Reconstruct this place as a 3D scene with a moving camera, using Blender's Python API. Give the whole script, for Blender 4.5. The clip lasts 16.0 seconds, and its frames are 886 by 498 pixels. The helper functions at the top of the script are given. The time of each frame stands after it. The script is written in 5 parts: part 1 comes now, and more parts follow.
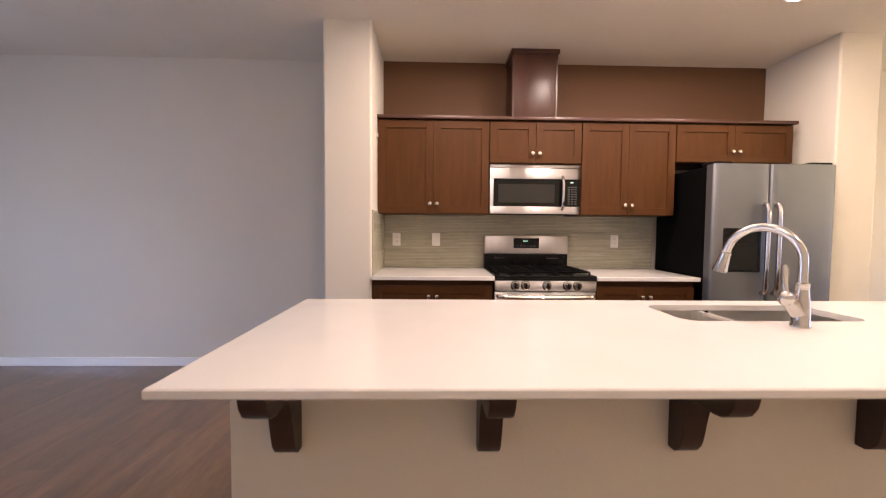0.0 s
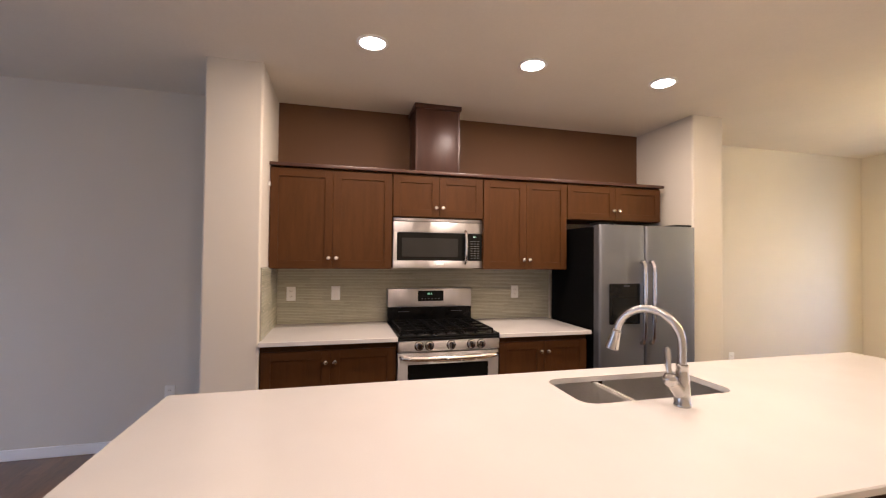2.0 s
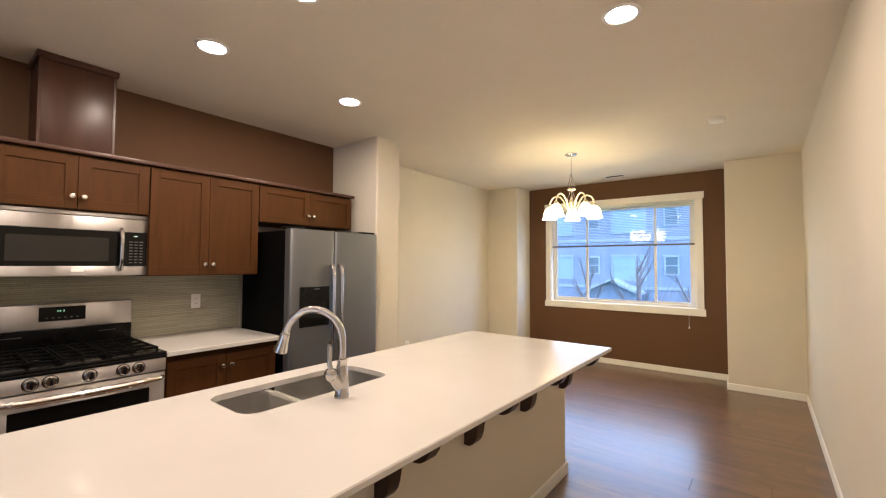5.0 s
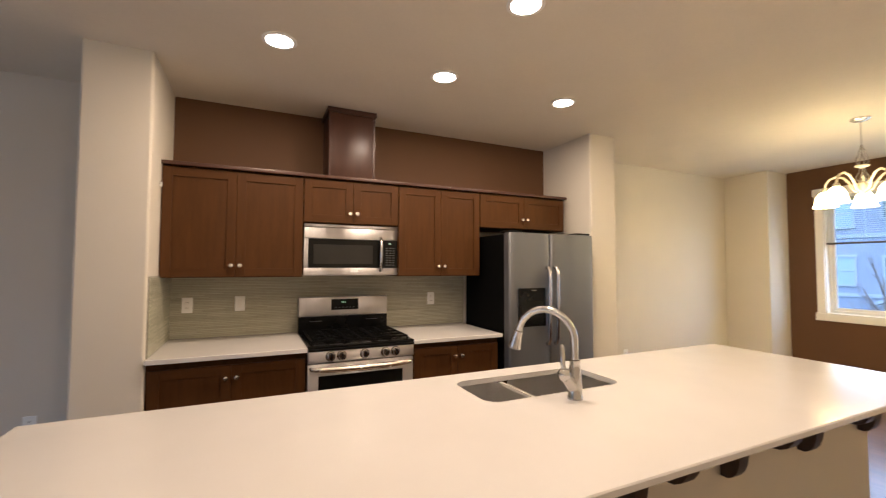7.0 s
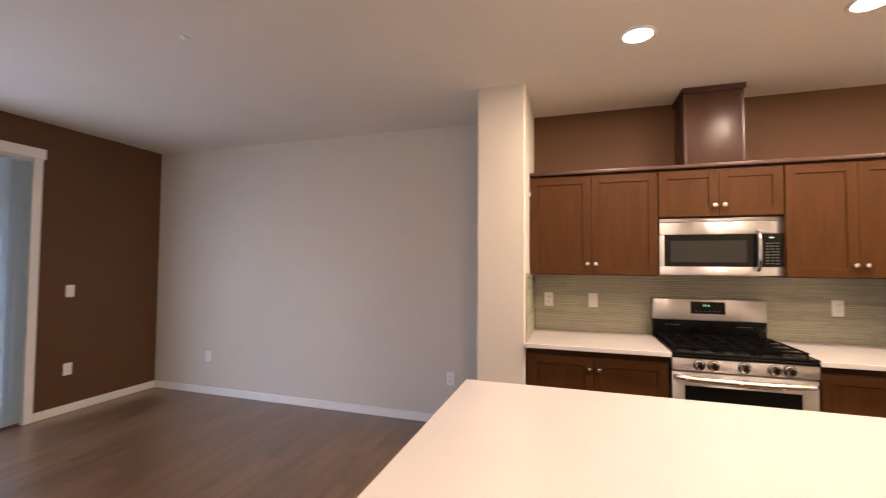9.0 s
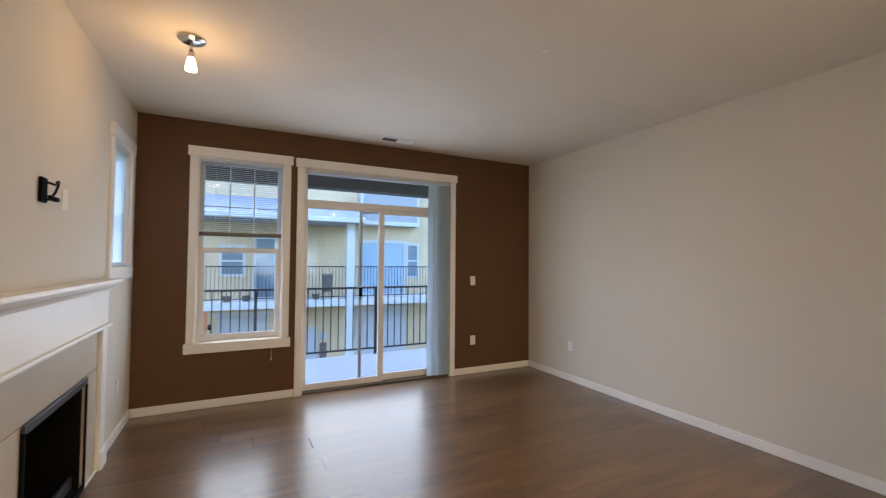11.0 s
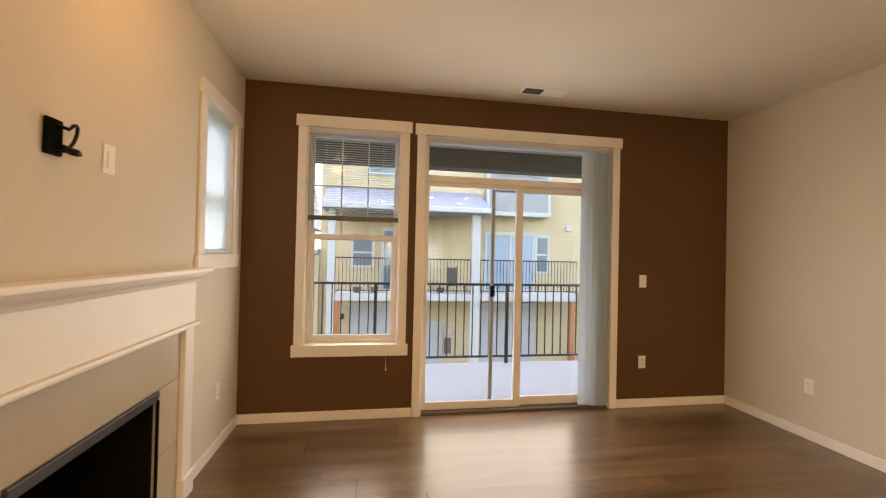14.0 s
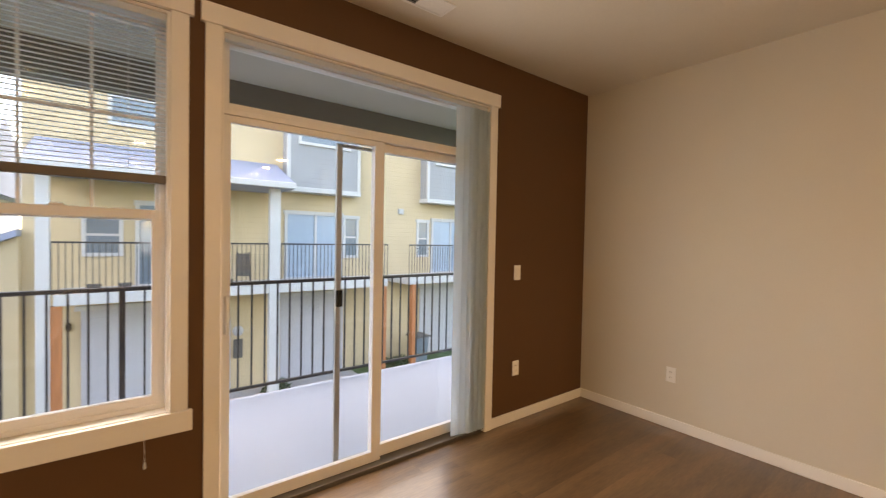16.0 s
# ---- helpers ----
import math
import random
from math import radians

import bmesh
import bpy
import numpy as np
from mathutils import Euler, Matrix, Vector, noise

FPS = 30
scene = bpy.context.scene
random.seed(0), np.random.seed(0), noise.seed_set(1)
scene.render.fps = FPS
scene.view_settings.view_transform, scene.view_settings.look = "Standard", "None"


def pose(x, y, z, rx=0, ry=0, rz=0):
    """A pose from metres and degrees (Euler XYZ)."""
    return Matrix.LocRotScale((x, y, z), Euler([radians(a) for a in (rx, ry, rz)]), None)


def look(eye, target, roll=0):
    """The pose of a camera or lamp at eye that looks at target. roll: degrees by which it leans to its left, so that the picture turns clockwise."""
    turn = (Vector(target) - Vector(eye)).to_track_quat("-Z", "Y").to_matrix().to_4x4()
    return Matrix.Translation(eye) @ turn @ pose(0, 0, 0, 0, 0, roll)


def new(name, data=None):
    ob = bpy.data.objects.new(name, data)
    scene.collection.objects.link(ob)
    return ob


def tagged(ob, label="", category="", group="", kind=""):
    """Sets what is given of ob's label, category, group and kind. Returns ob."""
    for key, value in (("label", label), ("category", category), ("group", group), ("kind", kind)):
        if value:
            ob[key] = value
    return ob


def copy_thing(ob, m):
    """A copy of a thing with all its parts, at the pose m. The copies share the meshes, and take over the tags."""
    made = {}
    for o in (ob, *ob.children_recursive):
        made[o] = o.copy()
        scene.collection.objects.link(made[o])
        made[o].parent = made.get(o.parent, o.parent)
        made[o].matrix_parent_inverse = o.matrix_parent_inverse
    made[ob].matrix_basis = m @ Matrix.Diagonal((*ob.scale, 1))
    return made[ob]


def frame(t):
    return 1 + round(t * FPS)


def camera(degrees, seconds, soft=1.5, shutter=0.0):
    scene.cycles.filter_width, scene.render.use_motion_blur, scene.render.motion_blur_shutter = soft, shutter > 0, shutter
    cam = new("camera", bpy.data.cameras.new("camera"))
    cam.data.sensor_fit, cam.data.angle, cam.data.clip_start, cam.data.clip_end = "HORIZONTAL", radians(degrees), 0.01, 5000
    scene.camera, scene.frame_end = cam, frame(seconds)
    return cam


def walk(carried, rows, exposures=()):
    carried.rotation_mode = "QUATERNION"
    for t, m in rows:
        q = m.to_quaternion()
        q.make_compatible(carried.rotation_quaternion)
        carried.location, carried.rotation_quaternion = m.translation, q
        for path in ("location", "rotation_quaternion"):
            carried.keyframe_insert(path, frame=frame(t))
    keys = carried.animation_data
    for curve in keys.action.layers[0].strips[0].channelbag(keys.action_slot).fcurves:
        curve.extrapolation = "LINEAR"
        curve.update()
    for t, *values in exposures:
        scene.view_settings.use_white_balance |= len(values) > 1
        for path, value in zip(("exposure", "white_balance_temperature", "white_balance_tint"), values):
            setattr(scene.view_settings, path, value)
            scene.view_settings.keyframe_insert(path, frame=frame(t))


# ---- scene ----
# ---- camera and walk ----
cam = camera(94.0, 16.0, soft=1.15, shutter=0.25)
PATH = [
    (0, (0.114, 0.007, 1.256), (0.165, 2.004, 1.161), 0.5),
    (0.5, (0.132, 0.095, 1.411), (0.222, 2.092, 1.343), 0.5),
    (1, (0.127, 0.125, 1.473), (0.288, 2.118, 1.449), 0.5),
    (1.5, (0.139, 0.141, 1.474), (0.437, 2.119, 1.487), 0.7),
    (2, (0.157, 0.135, 1.476), (0.65, 2.072, 1.516), 0.6),
    (2.5, (0.207, 0.12, 1.47), (0.927, 1.985, 1.529), 0.5),
    (3, (0.246, 0.109, 1.472), (1.227, 1.851, 1.536), 0.5),
    (3.5, (0.28, 0.091, 1.469), (1.5, 1.674, 1.539), 0.4),
    (3.7, (0.3, 0.074, 1.469), (1.601, 1.591, 1.539), 0.4),
    (4.75, (0.328, 0.055, 1.468), (1.918, 1.268, 1.543), 0.3),
    (5.8, (0.32, 0.063, 1.467), (1.734, 1.475, 1.55), 0.2),
    (6, (0.309, 0.066, 1.465), (1.644, 1.552, 1.55), 0.2),
    (6.5, (0.27, 0.095, 1.459), (1.386, 1.753, 1.548), 0.1),
    (7, (0.218, 0.111, 1.459), (1.059, 1.924, 1.545), 0.2),
    (7.5, (0.185, 0.12, 1.456), (0.704, 2.05, 1.54), 0.2),
    (8, (0.131, 0.129, 1.449), (0.303, 2.12, 1.531), 0.4),
    (8.5, (0.071, 0.127, 1.438), (-0.136, 2.115, 1.524), 0.4),
    (9, (-0.017, 0.105, 1.452), (-0.614, 2.012, 1.526), 0.4),
    (9.5, (-0.084, 0.096, 1.439), (-1.082, 1.827, 1.514), 0.4),
    (10, (-0.121, 0.107, 1.432), (-1.482, 1.57, 1.503), 0.4),
    (10.2, (-0.129, 0.121, 1.437), (-1.61, 1.463, 1.504), 0.4),
    (11.25, (-0.128, 0.185, 1.393), (-1.978, 0.945, 1.452), 0.5),
    (12.3, (-0.188, 0.257, 1.349), (-2.154, 0.619, 1.4), 0.6),
    (12.5, (-0.286, 0.27, 1.362), (-2.259, 0.595, 1.413), 0.7),
    (13, (-0.536, 0.308, 1.362), (-2.516, 0.586, 1.405), 0.8),
    (13.5, (-0.864, 0.353, 1.376), (-2.844, 0.627, 1.429), 1.0),
    (14, (-1.179, 0.374, 1.381), (-3.151, 0.708, 1.405), 1.3),
    (14.5, (-1.514, 0.364, 1.367), (-3.463, 0.812, 1.388), 1.4),
    (15, (-1.855, 0.365, 1.378), (-3.754, 0.993, 1.385), 1.5),
    (15.5, (-2.184, 0.375, 1.37), (-3.967, 1.28, 1.358), 1.4),
    (16, (-2.479, 0.431, 1.418), (-4.061, 1.653, 1.371), 1.1),
]
EXPOSURES = [(0, 3.15, 5400, 25), (0.5, 2.92, 5500, 26), (1.5, 2.86, 5450, 24), (3.5, 2.60, 5250, 18), (6, 2.57, 5550, 15), (8, 2.78, 5750, 20), (9, 3.18, 5850, 24), (10.2, 3.12, 5700, 13), (12.3, 2.96, 7400, 15), (13, 2.97, 8300, 16), (13.5, 3.05, 9600, 19), (14, 3.18, 9800, 21), (15, 3.17, 8300, 20), (16, 3.12, 9700, 22)]
walk(cam, [(t, look(eye, target, roll)) for t, eye, target, roll in PATH], EXPOSURES)

# ---- world, sun and lamps ----
world = bpy.data.worlds.new("world")
scene.world = world
world.use_nodes = True
wt = world.node_tree
sky = wt.nodes.new("ShaderNodeTexSky")
sky.sky_type, sky.sun_disc = "NISHITA", False
sky.sun_elevation, sky.sun_rotation = radians(48), radians(200)
sky.air_density, sky.dust_density, sky.ozone_density = 1.0, 1.0, 3.5
wt.links.new(sky.outputs[0], wt.nodes["Background"].inputs[0])
wt.nodes["Background"].inputs[1].default_value = 0.15

sun = new("sun", bpy.data.lights.new("sun", "SUN"))
sun.data.energy, sun.data.angle, sun.data.color = 0.5, radians(40), (1, 0.97, 0.92)
sun.matrix_basis = look((0, 0, 0), (0.25, -0.62, -0.74))

WARM = (1.0, 0.74, 0.47)
DOWNLIGHTS = [(0.337, 2.581), (1.373, 2.586), (2.392, 2.588), (1.406, 1.722), (2.49, 0.60), (0.31, 0.60)]
CEIL = 2.74


def lamp(name, kind, energy, colour, m, size):
    ob = new(name, bpy.data.lights.new(name, kind))
    ob.data.energy, ob.data.color = energy, colour
    if kind == "AREA":
        ob.data.shape, ob.data.size = "DISK", size
    else:
        ob.data.shadow_soft_size = size
    ob.matrix_basis = m
    return ob


for lx, ly in DOWNLIGHTS:
    lamp("downlight_lamp", "AREA", 2.75, WARM, pose(lx, ly, CEIL - 0.022), 0.12)
DAY = (0.84, 0.92, 1.0)


def window_lamp(eye, target, wide, high, energy, colour=DAY):
    """Sky light entering by an opening."""
    ob = lamp("sky_lamp", "AREA", energy, colour, look(eye, target), 1.0)
    ob.data.shape, ob.data.size, ob.data.size_y = "RECTANGLE", wide, high


window_lamp((-4.695, 1.53, 1.08), (0.0, 1.53, 0.88), 1.34, 1.80, 2.85)
window_lamp((-4.70, 0.21, 1.12), (0.0, 0.21, 1.0), 0.6, 0.94, 0.8)
window_lamp((6.835, 1.795, 1.32), (3.0, 1.795, 1.2), 2.0, 0.80, 2.3, (0.72, 0.86, 1.0))
CHAND = (4.92, 1.77)
for k in range(5):
    a = radians(18 + 72 * k)
    lamp("chandelier_lamp", "POINT", 1.3, (1, 0.70, 0.27), pose(CHAND[0] + 0.26 * math.cos(a), CHAND[1] + 0.26 * math.sin(a), 1.97), 0.04)
SPOT = (-3.0, -0.1)
lamp("spot_lamp", "POINT", 0.55, (1, 0.56, 0.19), pose(SPOT[0], SPOT[1], 2.42), 0.05)


# ---- materials ----
def material(name, colour, rough=0.5, metal=0.0, vary=0.12, scale=6.0, fine=90.0, bump=0.05, stretch=(1, 1, 1), spec=0.5, emit=0.0, per_object=0.0, coat=0.0, vary_rough=0.08, island=0.0):
    """A painted, wooden, stone or metal surface with variation at two scales and fine relief."""
    m = bpy.data.materials.new(name)
    m.use_nodes = True
    nt = m.node_tree
    n, link = nt.nodes, nt.links.new
    p = n["Principled BSDF"]
    p.inputs["Metallic"].default_value = metal
    p.inputs["Specular IOR Level"].default_value = spec
    p.inputs["Coat Weight"].default_value, p.inputs["Coat Roughness"].default_value = coat, 0.2
    p.inputs["Coat IOR"].default_value = 1.75
    tc = n.new("ShaderNodeTexCoord")
    mp = n.new("ShaderNodeMapping")
    mp.inputs["Scale"].default_value = stretch
    link(tc.outputs["Object"], mp.inputs["Vector"])
    vec = mp.outputs[0]
    if per_object:
        info = n.new("ShaderNodeObjectInfo")
        add = n.new("ShaderNodeVectorMath")
        add.operation = "MULTIPLY_ADD"
        link(info.outputs["Random"], add.inputs[0])
        add.inputs[1].default_value = (37, 53, 11)
        link(vec, add.inputs[2])
        vec = add.outputs[0]
    big = n.new("ShaderNodeTexNoise")
    big.inputs["Scale"].default_value, big.inputs["Detail"].default_value = scale, 4
    small = n.new("ShaderNodeTexNoise")
    small.inputs["Scale"].default_value, small.inputs["Detail"].default_value = fine, 3
    link(vec, big.inputs["Vector"])
    link(vec, small.inputs["Vector"])
    mix = n.new("ShaderNodeMath")
    mix.operation = "MULTIPLY_ADD"
    link(big.outputs["Fac"], mix.inputs[0])
    mix.inputs[1].default_value = 0.65
    half = n.new("ShaderNodeMath")
    half.operation = "MULTIPLY"
    link(small.outputs["Fac"], half.inputs[0])
    half.inputs[1].default_value = 0.35
    link(half.outputs[0], mix.inputs[2])
    gain = n.new("ShaderNodeMapRange")
    gain.inputs["From Min"].default_value, gain.inputs["From Max"].default_value = 0.3, 0.7
    gain.inputs["To Min"].default_value, gain.inputs["To Max"].default_value = 1 - vary, 1 + vary
    link(mix.outputs[0], gain.inputs["Value"])
    value = gain.outputs[0]
    for amount, node, socket in ((per_object, "ShaderNodeObjectInfo", "Random"), (island, "ShaderNodeNewGeometry", "Random Per Island")):
        if amount:
            src = n.new(node)
            tone = n.new("ShaderNodeMapRange")
            tone.inputs["To Min"].default_value, tone.inputs["To Max"].default_value = 1 - amount, 1 + amount
            link(src.outputs[socket], tone.inputs["Value"])
            both = n.new("ShaderNodeMath")
            both.operation = "MULTIPLY"
            link(value, both.inputs[0])
            link(tone.outputs[0], both.inputs[1])
            value = both.outputs[0]
    scaled = n.new("ShaderNodeVectorMath")
    scaled.operation = "SCALE"
    scaled.inputs[0].default_value = colour
    link(value, scaled.inputs["Scale"])
    link(scaled.outputs[0], p.inputs["Base Color"])
    rr = n.new("ShaderNodeMapRange")
    rr.inputs["To Min"].default_value, rr.inputs["To Max"].default_value = max(0.02, rough - vary_rough), min(1, rough + vary_rough)
    link(big.outputs["Fac"], rr.inputs["Value"])
    link(rr.outputs[0], p.inputs["Roughness"])
    if bump:
        bp = n.new("ShaderNodeBump")
        bp.inputs["Strength"].default_value, bp.inputs["Distance"].default_value = bump, 0.004
        link(small.outputs["Fac"], bp.inputs["Height"])
        link(bp.outputs[0], p.inputs["Normal"])
    if emit:
        p.inputs["Emission Color"].default_value = (*colour, 1)
        p.inputs["Emission Strength"].default_value = emit
    return m


def glow(name, colour, strength):
    m = bpy.data.materials.new(name)
    m.use_nodes = True
    p = m.node_tree.nodes["Principled BSDF"]
    p.inputs["Base Color"].default_value = (0.8, 0.8, 0.8, 1)
    p.inputs["Emission Color"].default_value = (*colour, 1)
    p.inputs["Emission Strength"].default_value = strength
    return m


def pane_glass(name, tint=(0.97, 0.985, 0.98), gloss=1.0):
    """Clear window glass: see-through, with more gloss at a flat angle."""
    m = bpy.data.materials.new(name)
    m.use_nodes = True
    nt = m.node_tree
    n, link = nt.nodes, nt.links.new
    n.remove(n["Principled BSDF"])
    t, g, f, mx = (n.new(k) for k in ("ShaderNodeBsdfTransparent", "ShaderNodeBsdfGlossy", "ShaderNodeLayerWeight", "ShaderNodeMixShader"))
    t.inputs[0].default_value = (*tint, 1)
    g.inputs["Roughness"].default_value = 0.02
    f.inputs["Blend"].default_value = 0.5
    steep, share = n.new("ShaderNodeMath"), n.new("ShaderNodeMath")
    steep.operation, share.operation = "POWER", "MULTIPLY_ADD"
    link(f.outputs["Facing"], steep.inputs[0])
    steep.inputs[1].default_value = 5
    link(steep.outputs[0], share.inputs[0])
    share.inputs[1].default_value, share.inputs[2].default_value = 0.9 * gloss, 0.035 * gloss
    link(share.outputs[0], mx.inputs[0])
    link(t.outputs[0], mx.inputs[1])
    link(g.outputs[0], mx.inputs[2])
    link(mx.outputs[0], n["Material Output"].inputs["Surface"])
    return m


def lap_material(name, colour, pitch, depth=0.5):
    """Horizontal lap siding or shingle courses seen from far off."""
    m = material(name, colour, rough=0.8, vary=0.1, scale=1.5, fine=30, bump=0.0)
    nt = m.node_tree
    n, link = nt.nodes, nt.links.new
    p = n["Principled BSDF"]
    tc = n.new("ShaderNodeTexCoord")
    sep = n.new("ShaderNodeSeparateXYZ")
    link(tc.outputs["Object"], sep.inputs[0])
    div = n.new("ShaderNodeMath")
    div.operation = "DIVIDE"
    link(sep.outputs["Z"], div.inputs[0])
    div.inputs[1].default_value = pitch
    fr = n.new("ShaderNodeMath")
    fr.operation = "FRACT"
    link(div.outputs[0], fr.inputs[0])
    bp = n.new("ShaderNodeBump")
    bp.inputs["Strength"].default_value, bp.inputs["Distance"].default_value = depth, 0.03
    bp.invert = True
    link(fr.outputs[0], bp.inputs["Height"])
    link(bp.outputs[0], p.inputs["Normal"])
    return m


WALL = material("wall_paint", (0.65, 0.60, 0.505), rough=0.75, vary=0.03, scale=1.2, fine=160, bump=0.12)
CEILING = material("ceiling_paint", (0.71, 0.65, 0.55), rough=0.85, vary=0.04, scale=2.0, fine=60, bump=0.2)
BROWN = material("brown_paint", (0.120, 0.060, 0.027), spec=0.3, rough=0.65, vary=0.05, scale=1.5, fine=160, bump=0.12)
TRIM = material("white_trim_paint", (0.84, 0.82, 0.77), rough=0.42, vary=0.03, scale=4, fine=120, bump=0.04)
VINYL = material("white_vinyl", (0.80, 0.79, 0.76), rough=0.38, vary=0.03, scale=5, fine=120, bump=0.02)
PLANK = material("floor_plank", (0.150, 0.087, 0.043), rough=0.36, coat=0.45, vary=0.46, scale=2.4, fine=26, bump=0.06, stretch=(4.6, 0.55, 1), per_object=0.10)
CABINET = material("cabinet_wood", (0.069, 0.0272, 0.0068), spec=0.15, rough=0.45, vary=0.22, scale=5, fine=45, bump=0.05, stretch=(6, 6, 0.6))
CABINET_H = material("cabinet_rail_grain", (0.069, 0.0272, 0.0068), spec=0.15, rough=0.45, vary=0.22, scale=5, fine=45, bump=0.05, stretch=(0.6, 6, 6))
CABINET_TOP = material("cabinet_rail_wood", (0.060, 0.024, 0.013), rough=0.36, vary=0.2, scale=5, fine=45, bump=0.05, stretch=(0.6, 6, 6))
CHASE = material("chase_wood", (0.058, 0.023, 0.013), rough=0.34, vary=0.2, scale=4, fine=40, bump=0.04, stretch=(6, 6, 0.6))
CORBEL = material("dark_stained_wood", (0.028, 0.013, 0.008), rough=0.38, vary=0.25, scale=6, fine=50, bump=0.05, stretch=(5, 5, 1))
QUARTZ = material("white_quartz", (0.635, 0.61, 0.578), rough=0.16, vary=0.035, scale=3, fine=420, bump=0.01, vary_rough=0.04)
STEEL = material("brushed_steel", (0.56, 0.54, 0.535), rough=0.36, metal=1.0, vary=0.05, scale=1.2, fine=1.7, bump=0.5, stretch=(14, 14, 0.15), vary_rough=0.07)
STEEL_V = material("fridge_steel", (0.195, 0.20, 0.208), rough=0.60, metal=1.0, vary=0.03, scale=1.2, fine=70, bump=0.02, stretch=(9, 9, 1), vary_rough=0.04)
for m in (STEEL,):
    tangent = m.node_tree.nodes.new("ShaderNodeTangent")
    tangent.direction_type, tangent.axis = "RADIAL", "Z"
    p = m.node_tree.nodes["Principled BSDF"]
    p.inputs["Anisotropic"].default_value, p.inputs["Anisotropic Rotation"].default_value = 0.9, 0.25
    m.node_tree.links.new(tangent.outputs[0], p.inputs["Tangent"])
SINK_STEEL = material("sink_steel", (0.88, 0.86, 0.83), rough=0.34, metal=0.85, vary=0.05, scale=6, fine=120, bump=0.03)
CHROME = material("brushed_nickel", (0.52, 0.50, 0.48), rough=0.22, metal=1.0, vary=0.04, scale=20, fine=200, bump=0.01)
KNOB = material("satin_nickel", (0.75, 0.70, 0.62), rough=0.25, metal=1.0, vary=0.04, scale=20, fine=200, bump=0.0)
BLACK = material("black_enamel", (0.006, 0.006, 0.006), spec=0.2, rough=0.22, vary=0.2, scale=8, fine=90, bump=0.0)
BLACK_MATT = material("black_textured", (0.0035, 0.0035, 0.0035), spec=0.03, rough=0.55, vary=0.2, scale=8, fine=300, bump=0.15)
IRON = material("cast_iron", (0.004, 0.004, 0.004), spec=0.05, rough=0.6, vary=0.25, scale=10, fine=240, bump=0.2)
DARKGLASS = material("dark_glass", (0.008, 0.008, 0.007), spec=0.18, rough=0.07, vary=0.1, scale=4, fine=50, bump=0.0, vary_rough=0.02)
MESHGLASS = material("microwave_window", (0.03, 0.028, 0.025), spec=0.15, rough=0.2, vary=0.1, scale=4, fine=500, bump=0.0, vary_rough=0.02)
PLASTIC = material("white_plastic", (0.86, 0.85, 0.81), rough=0.35, vary=0.02, scale=9, fine=100, bump=0.0)
GREEN_LED = glow("green_digits", (0.12, 1.0, 0.30), 0.12)
GREY_PRINT = material("grey_print", (0.09, 0.09, 0.09), rough=0.5, vary=0.05)
TILE = material("glass_strip_tile", (0.47, 0.45, 0.34), rough=0.16, vary=0.08, scale=6, fine=60, bump=0.03, island=0.10)
GROUT = material("tile_grout", (0.33, 0.31, 0.245), rough=0.85, vary=0.08, scale=10, fine=200, bump=0.1)
STONE = material("fireplace_tile", (0.50, 0.43, 0.33), rough=0.45, vary=0.09, scale=3, fine=80, bump=0.06, per_object=0.05)
SLATE = material("firebox_frame", (0.05, 0.056, 0.062), rough=0.4, metal=0.3, vary=0.15, scale=8, fine=100, bump=0.05)
SOOT = material("firebox_black", (0.006, 0.006, 0.0055), spec=0.12, rough=0.85, vary=0.3, scale=8, fine=70, bump=0.2)
SLAT = material("blind_slat", (0.85, 0.85, 0.84), rough=0.45, vary=0.03, scale=6, fine=80, bump=0.02)
VANE = material("vertical_blind_vane", (0.86, 0.86, 0.86), rough=0.55, vary=0.05, scale=6, fine=140, bump=0.06, per_object=0.06)
for m, share in ((SLAT, 0.48), (VANE, 0.62)):
    nt = m.node_tree
    thin, blend = nt.nodes.new("ShaderNodeBsdfTranslucent"), nt.nodes.new("ShaderNodeMixShader")
    thin.inputs[0].default_value = (0.78, 0.90, 0.95, 1)
    blend.inputs[0].default_value = share
    nt.links.new(nt.nodes["Principled BSDF"].outputs[0], blend.inputs[1])
    nt.links.new(thin.outputs[0], blend.inputs[2])
    nt.links.new(blend.outputs[0], nt.nodes["Material Output"].inputs["Surface"])
# bronze of the door sill, also the painted shade on blind bottom rails
RAIL_DARK = material("bronze_and_shaded_rail", (0.10, 0.085, 0.07), rough=0.4, metal=0.2, vary=0.1, scale=8, fine=60, bump=0.02)
GLASS = pane_glass("window_glass")
SHADE_GLOW = glow("lit_frosted_glass", (1.0, 0.74, 0.32), 4.4)
SPOT_GLOW = glow("lit_spot_glass", (1.0, 0.72, 0.38), 1.5)
LENS_GLOW = glow("downlight_lens", (1.0, 0.88, 0.70), 3.2)
IVORY = material("ivory_metal", (0.62, 0.55, 0.42), rough=0.4, metal=0.3, vary=0.08, scale=10, fine=80, bump=0.02)
RAIL_BLACK = material("black_railing", (0.02, 0.02, 0.022), rough=0.4, vary=0.15, scale=10, fine=80, bump=0.03)
DECK = material("balcony_deck", (0.31, 0.37, 0.45), rough=0.7, vary=0.05, scale=2, fine=120, bump=0.1)
SOFFIT = material("balcony_soffit", (0.50, 0.47, 0.42), rough=0.8, vary=0.05, scale=2, fine=60, bump=0.05)
SCREEN_ALU = material("grey_aluminium", (0.36, 0.37, 0.37), rough=0.45, metal=0.3, vary=0.05, scale=6, fine=80, bump=0.02)
BEAM = material("grey_beam_paint", (0.115, 0.11, 0.10), rough=0.7, vary=0.06, scale=2, fine=60, bump=0.05)
SIDING = lap_material("yellow_lap_siding", (0.58, 0.445, 0.275), 0.16)
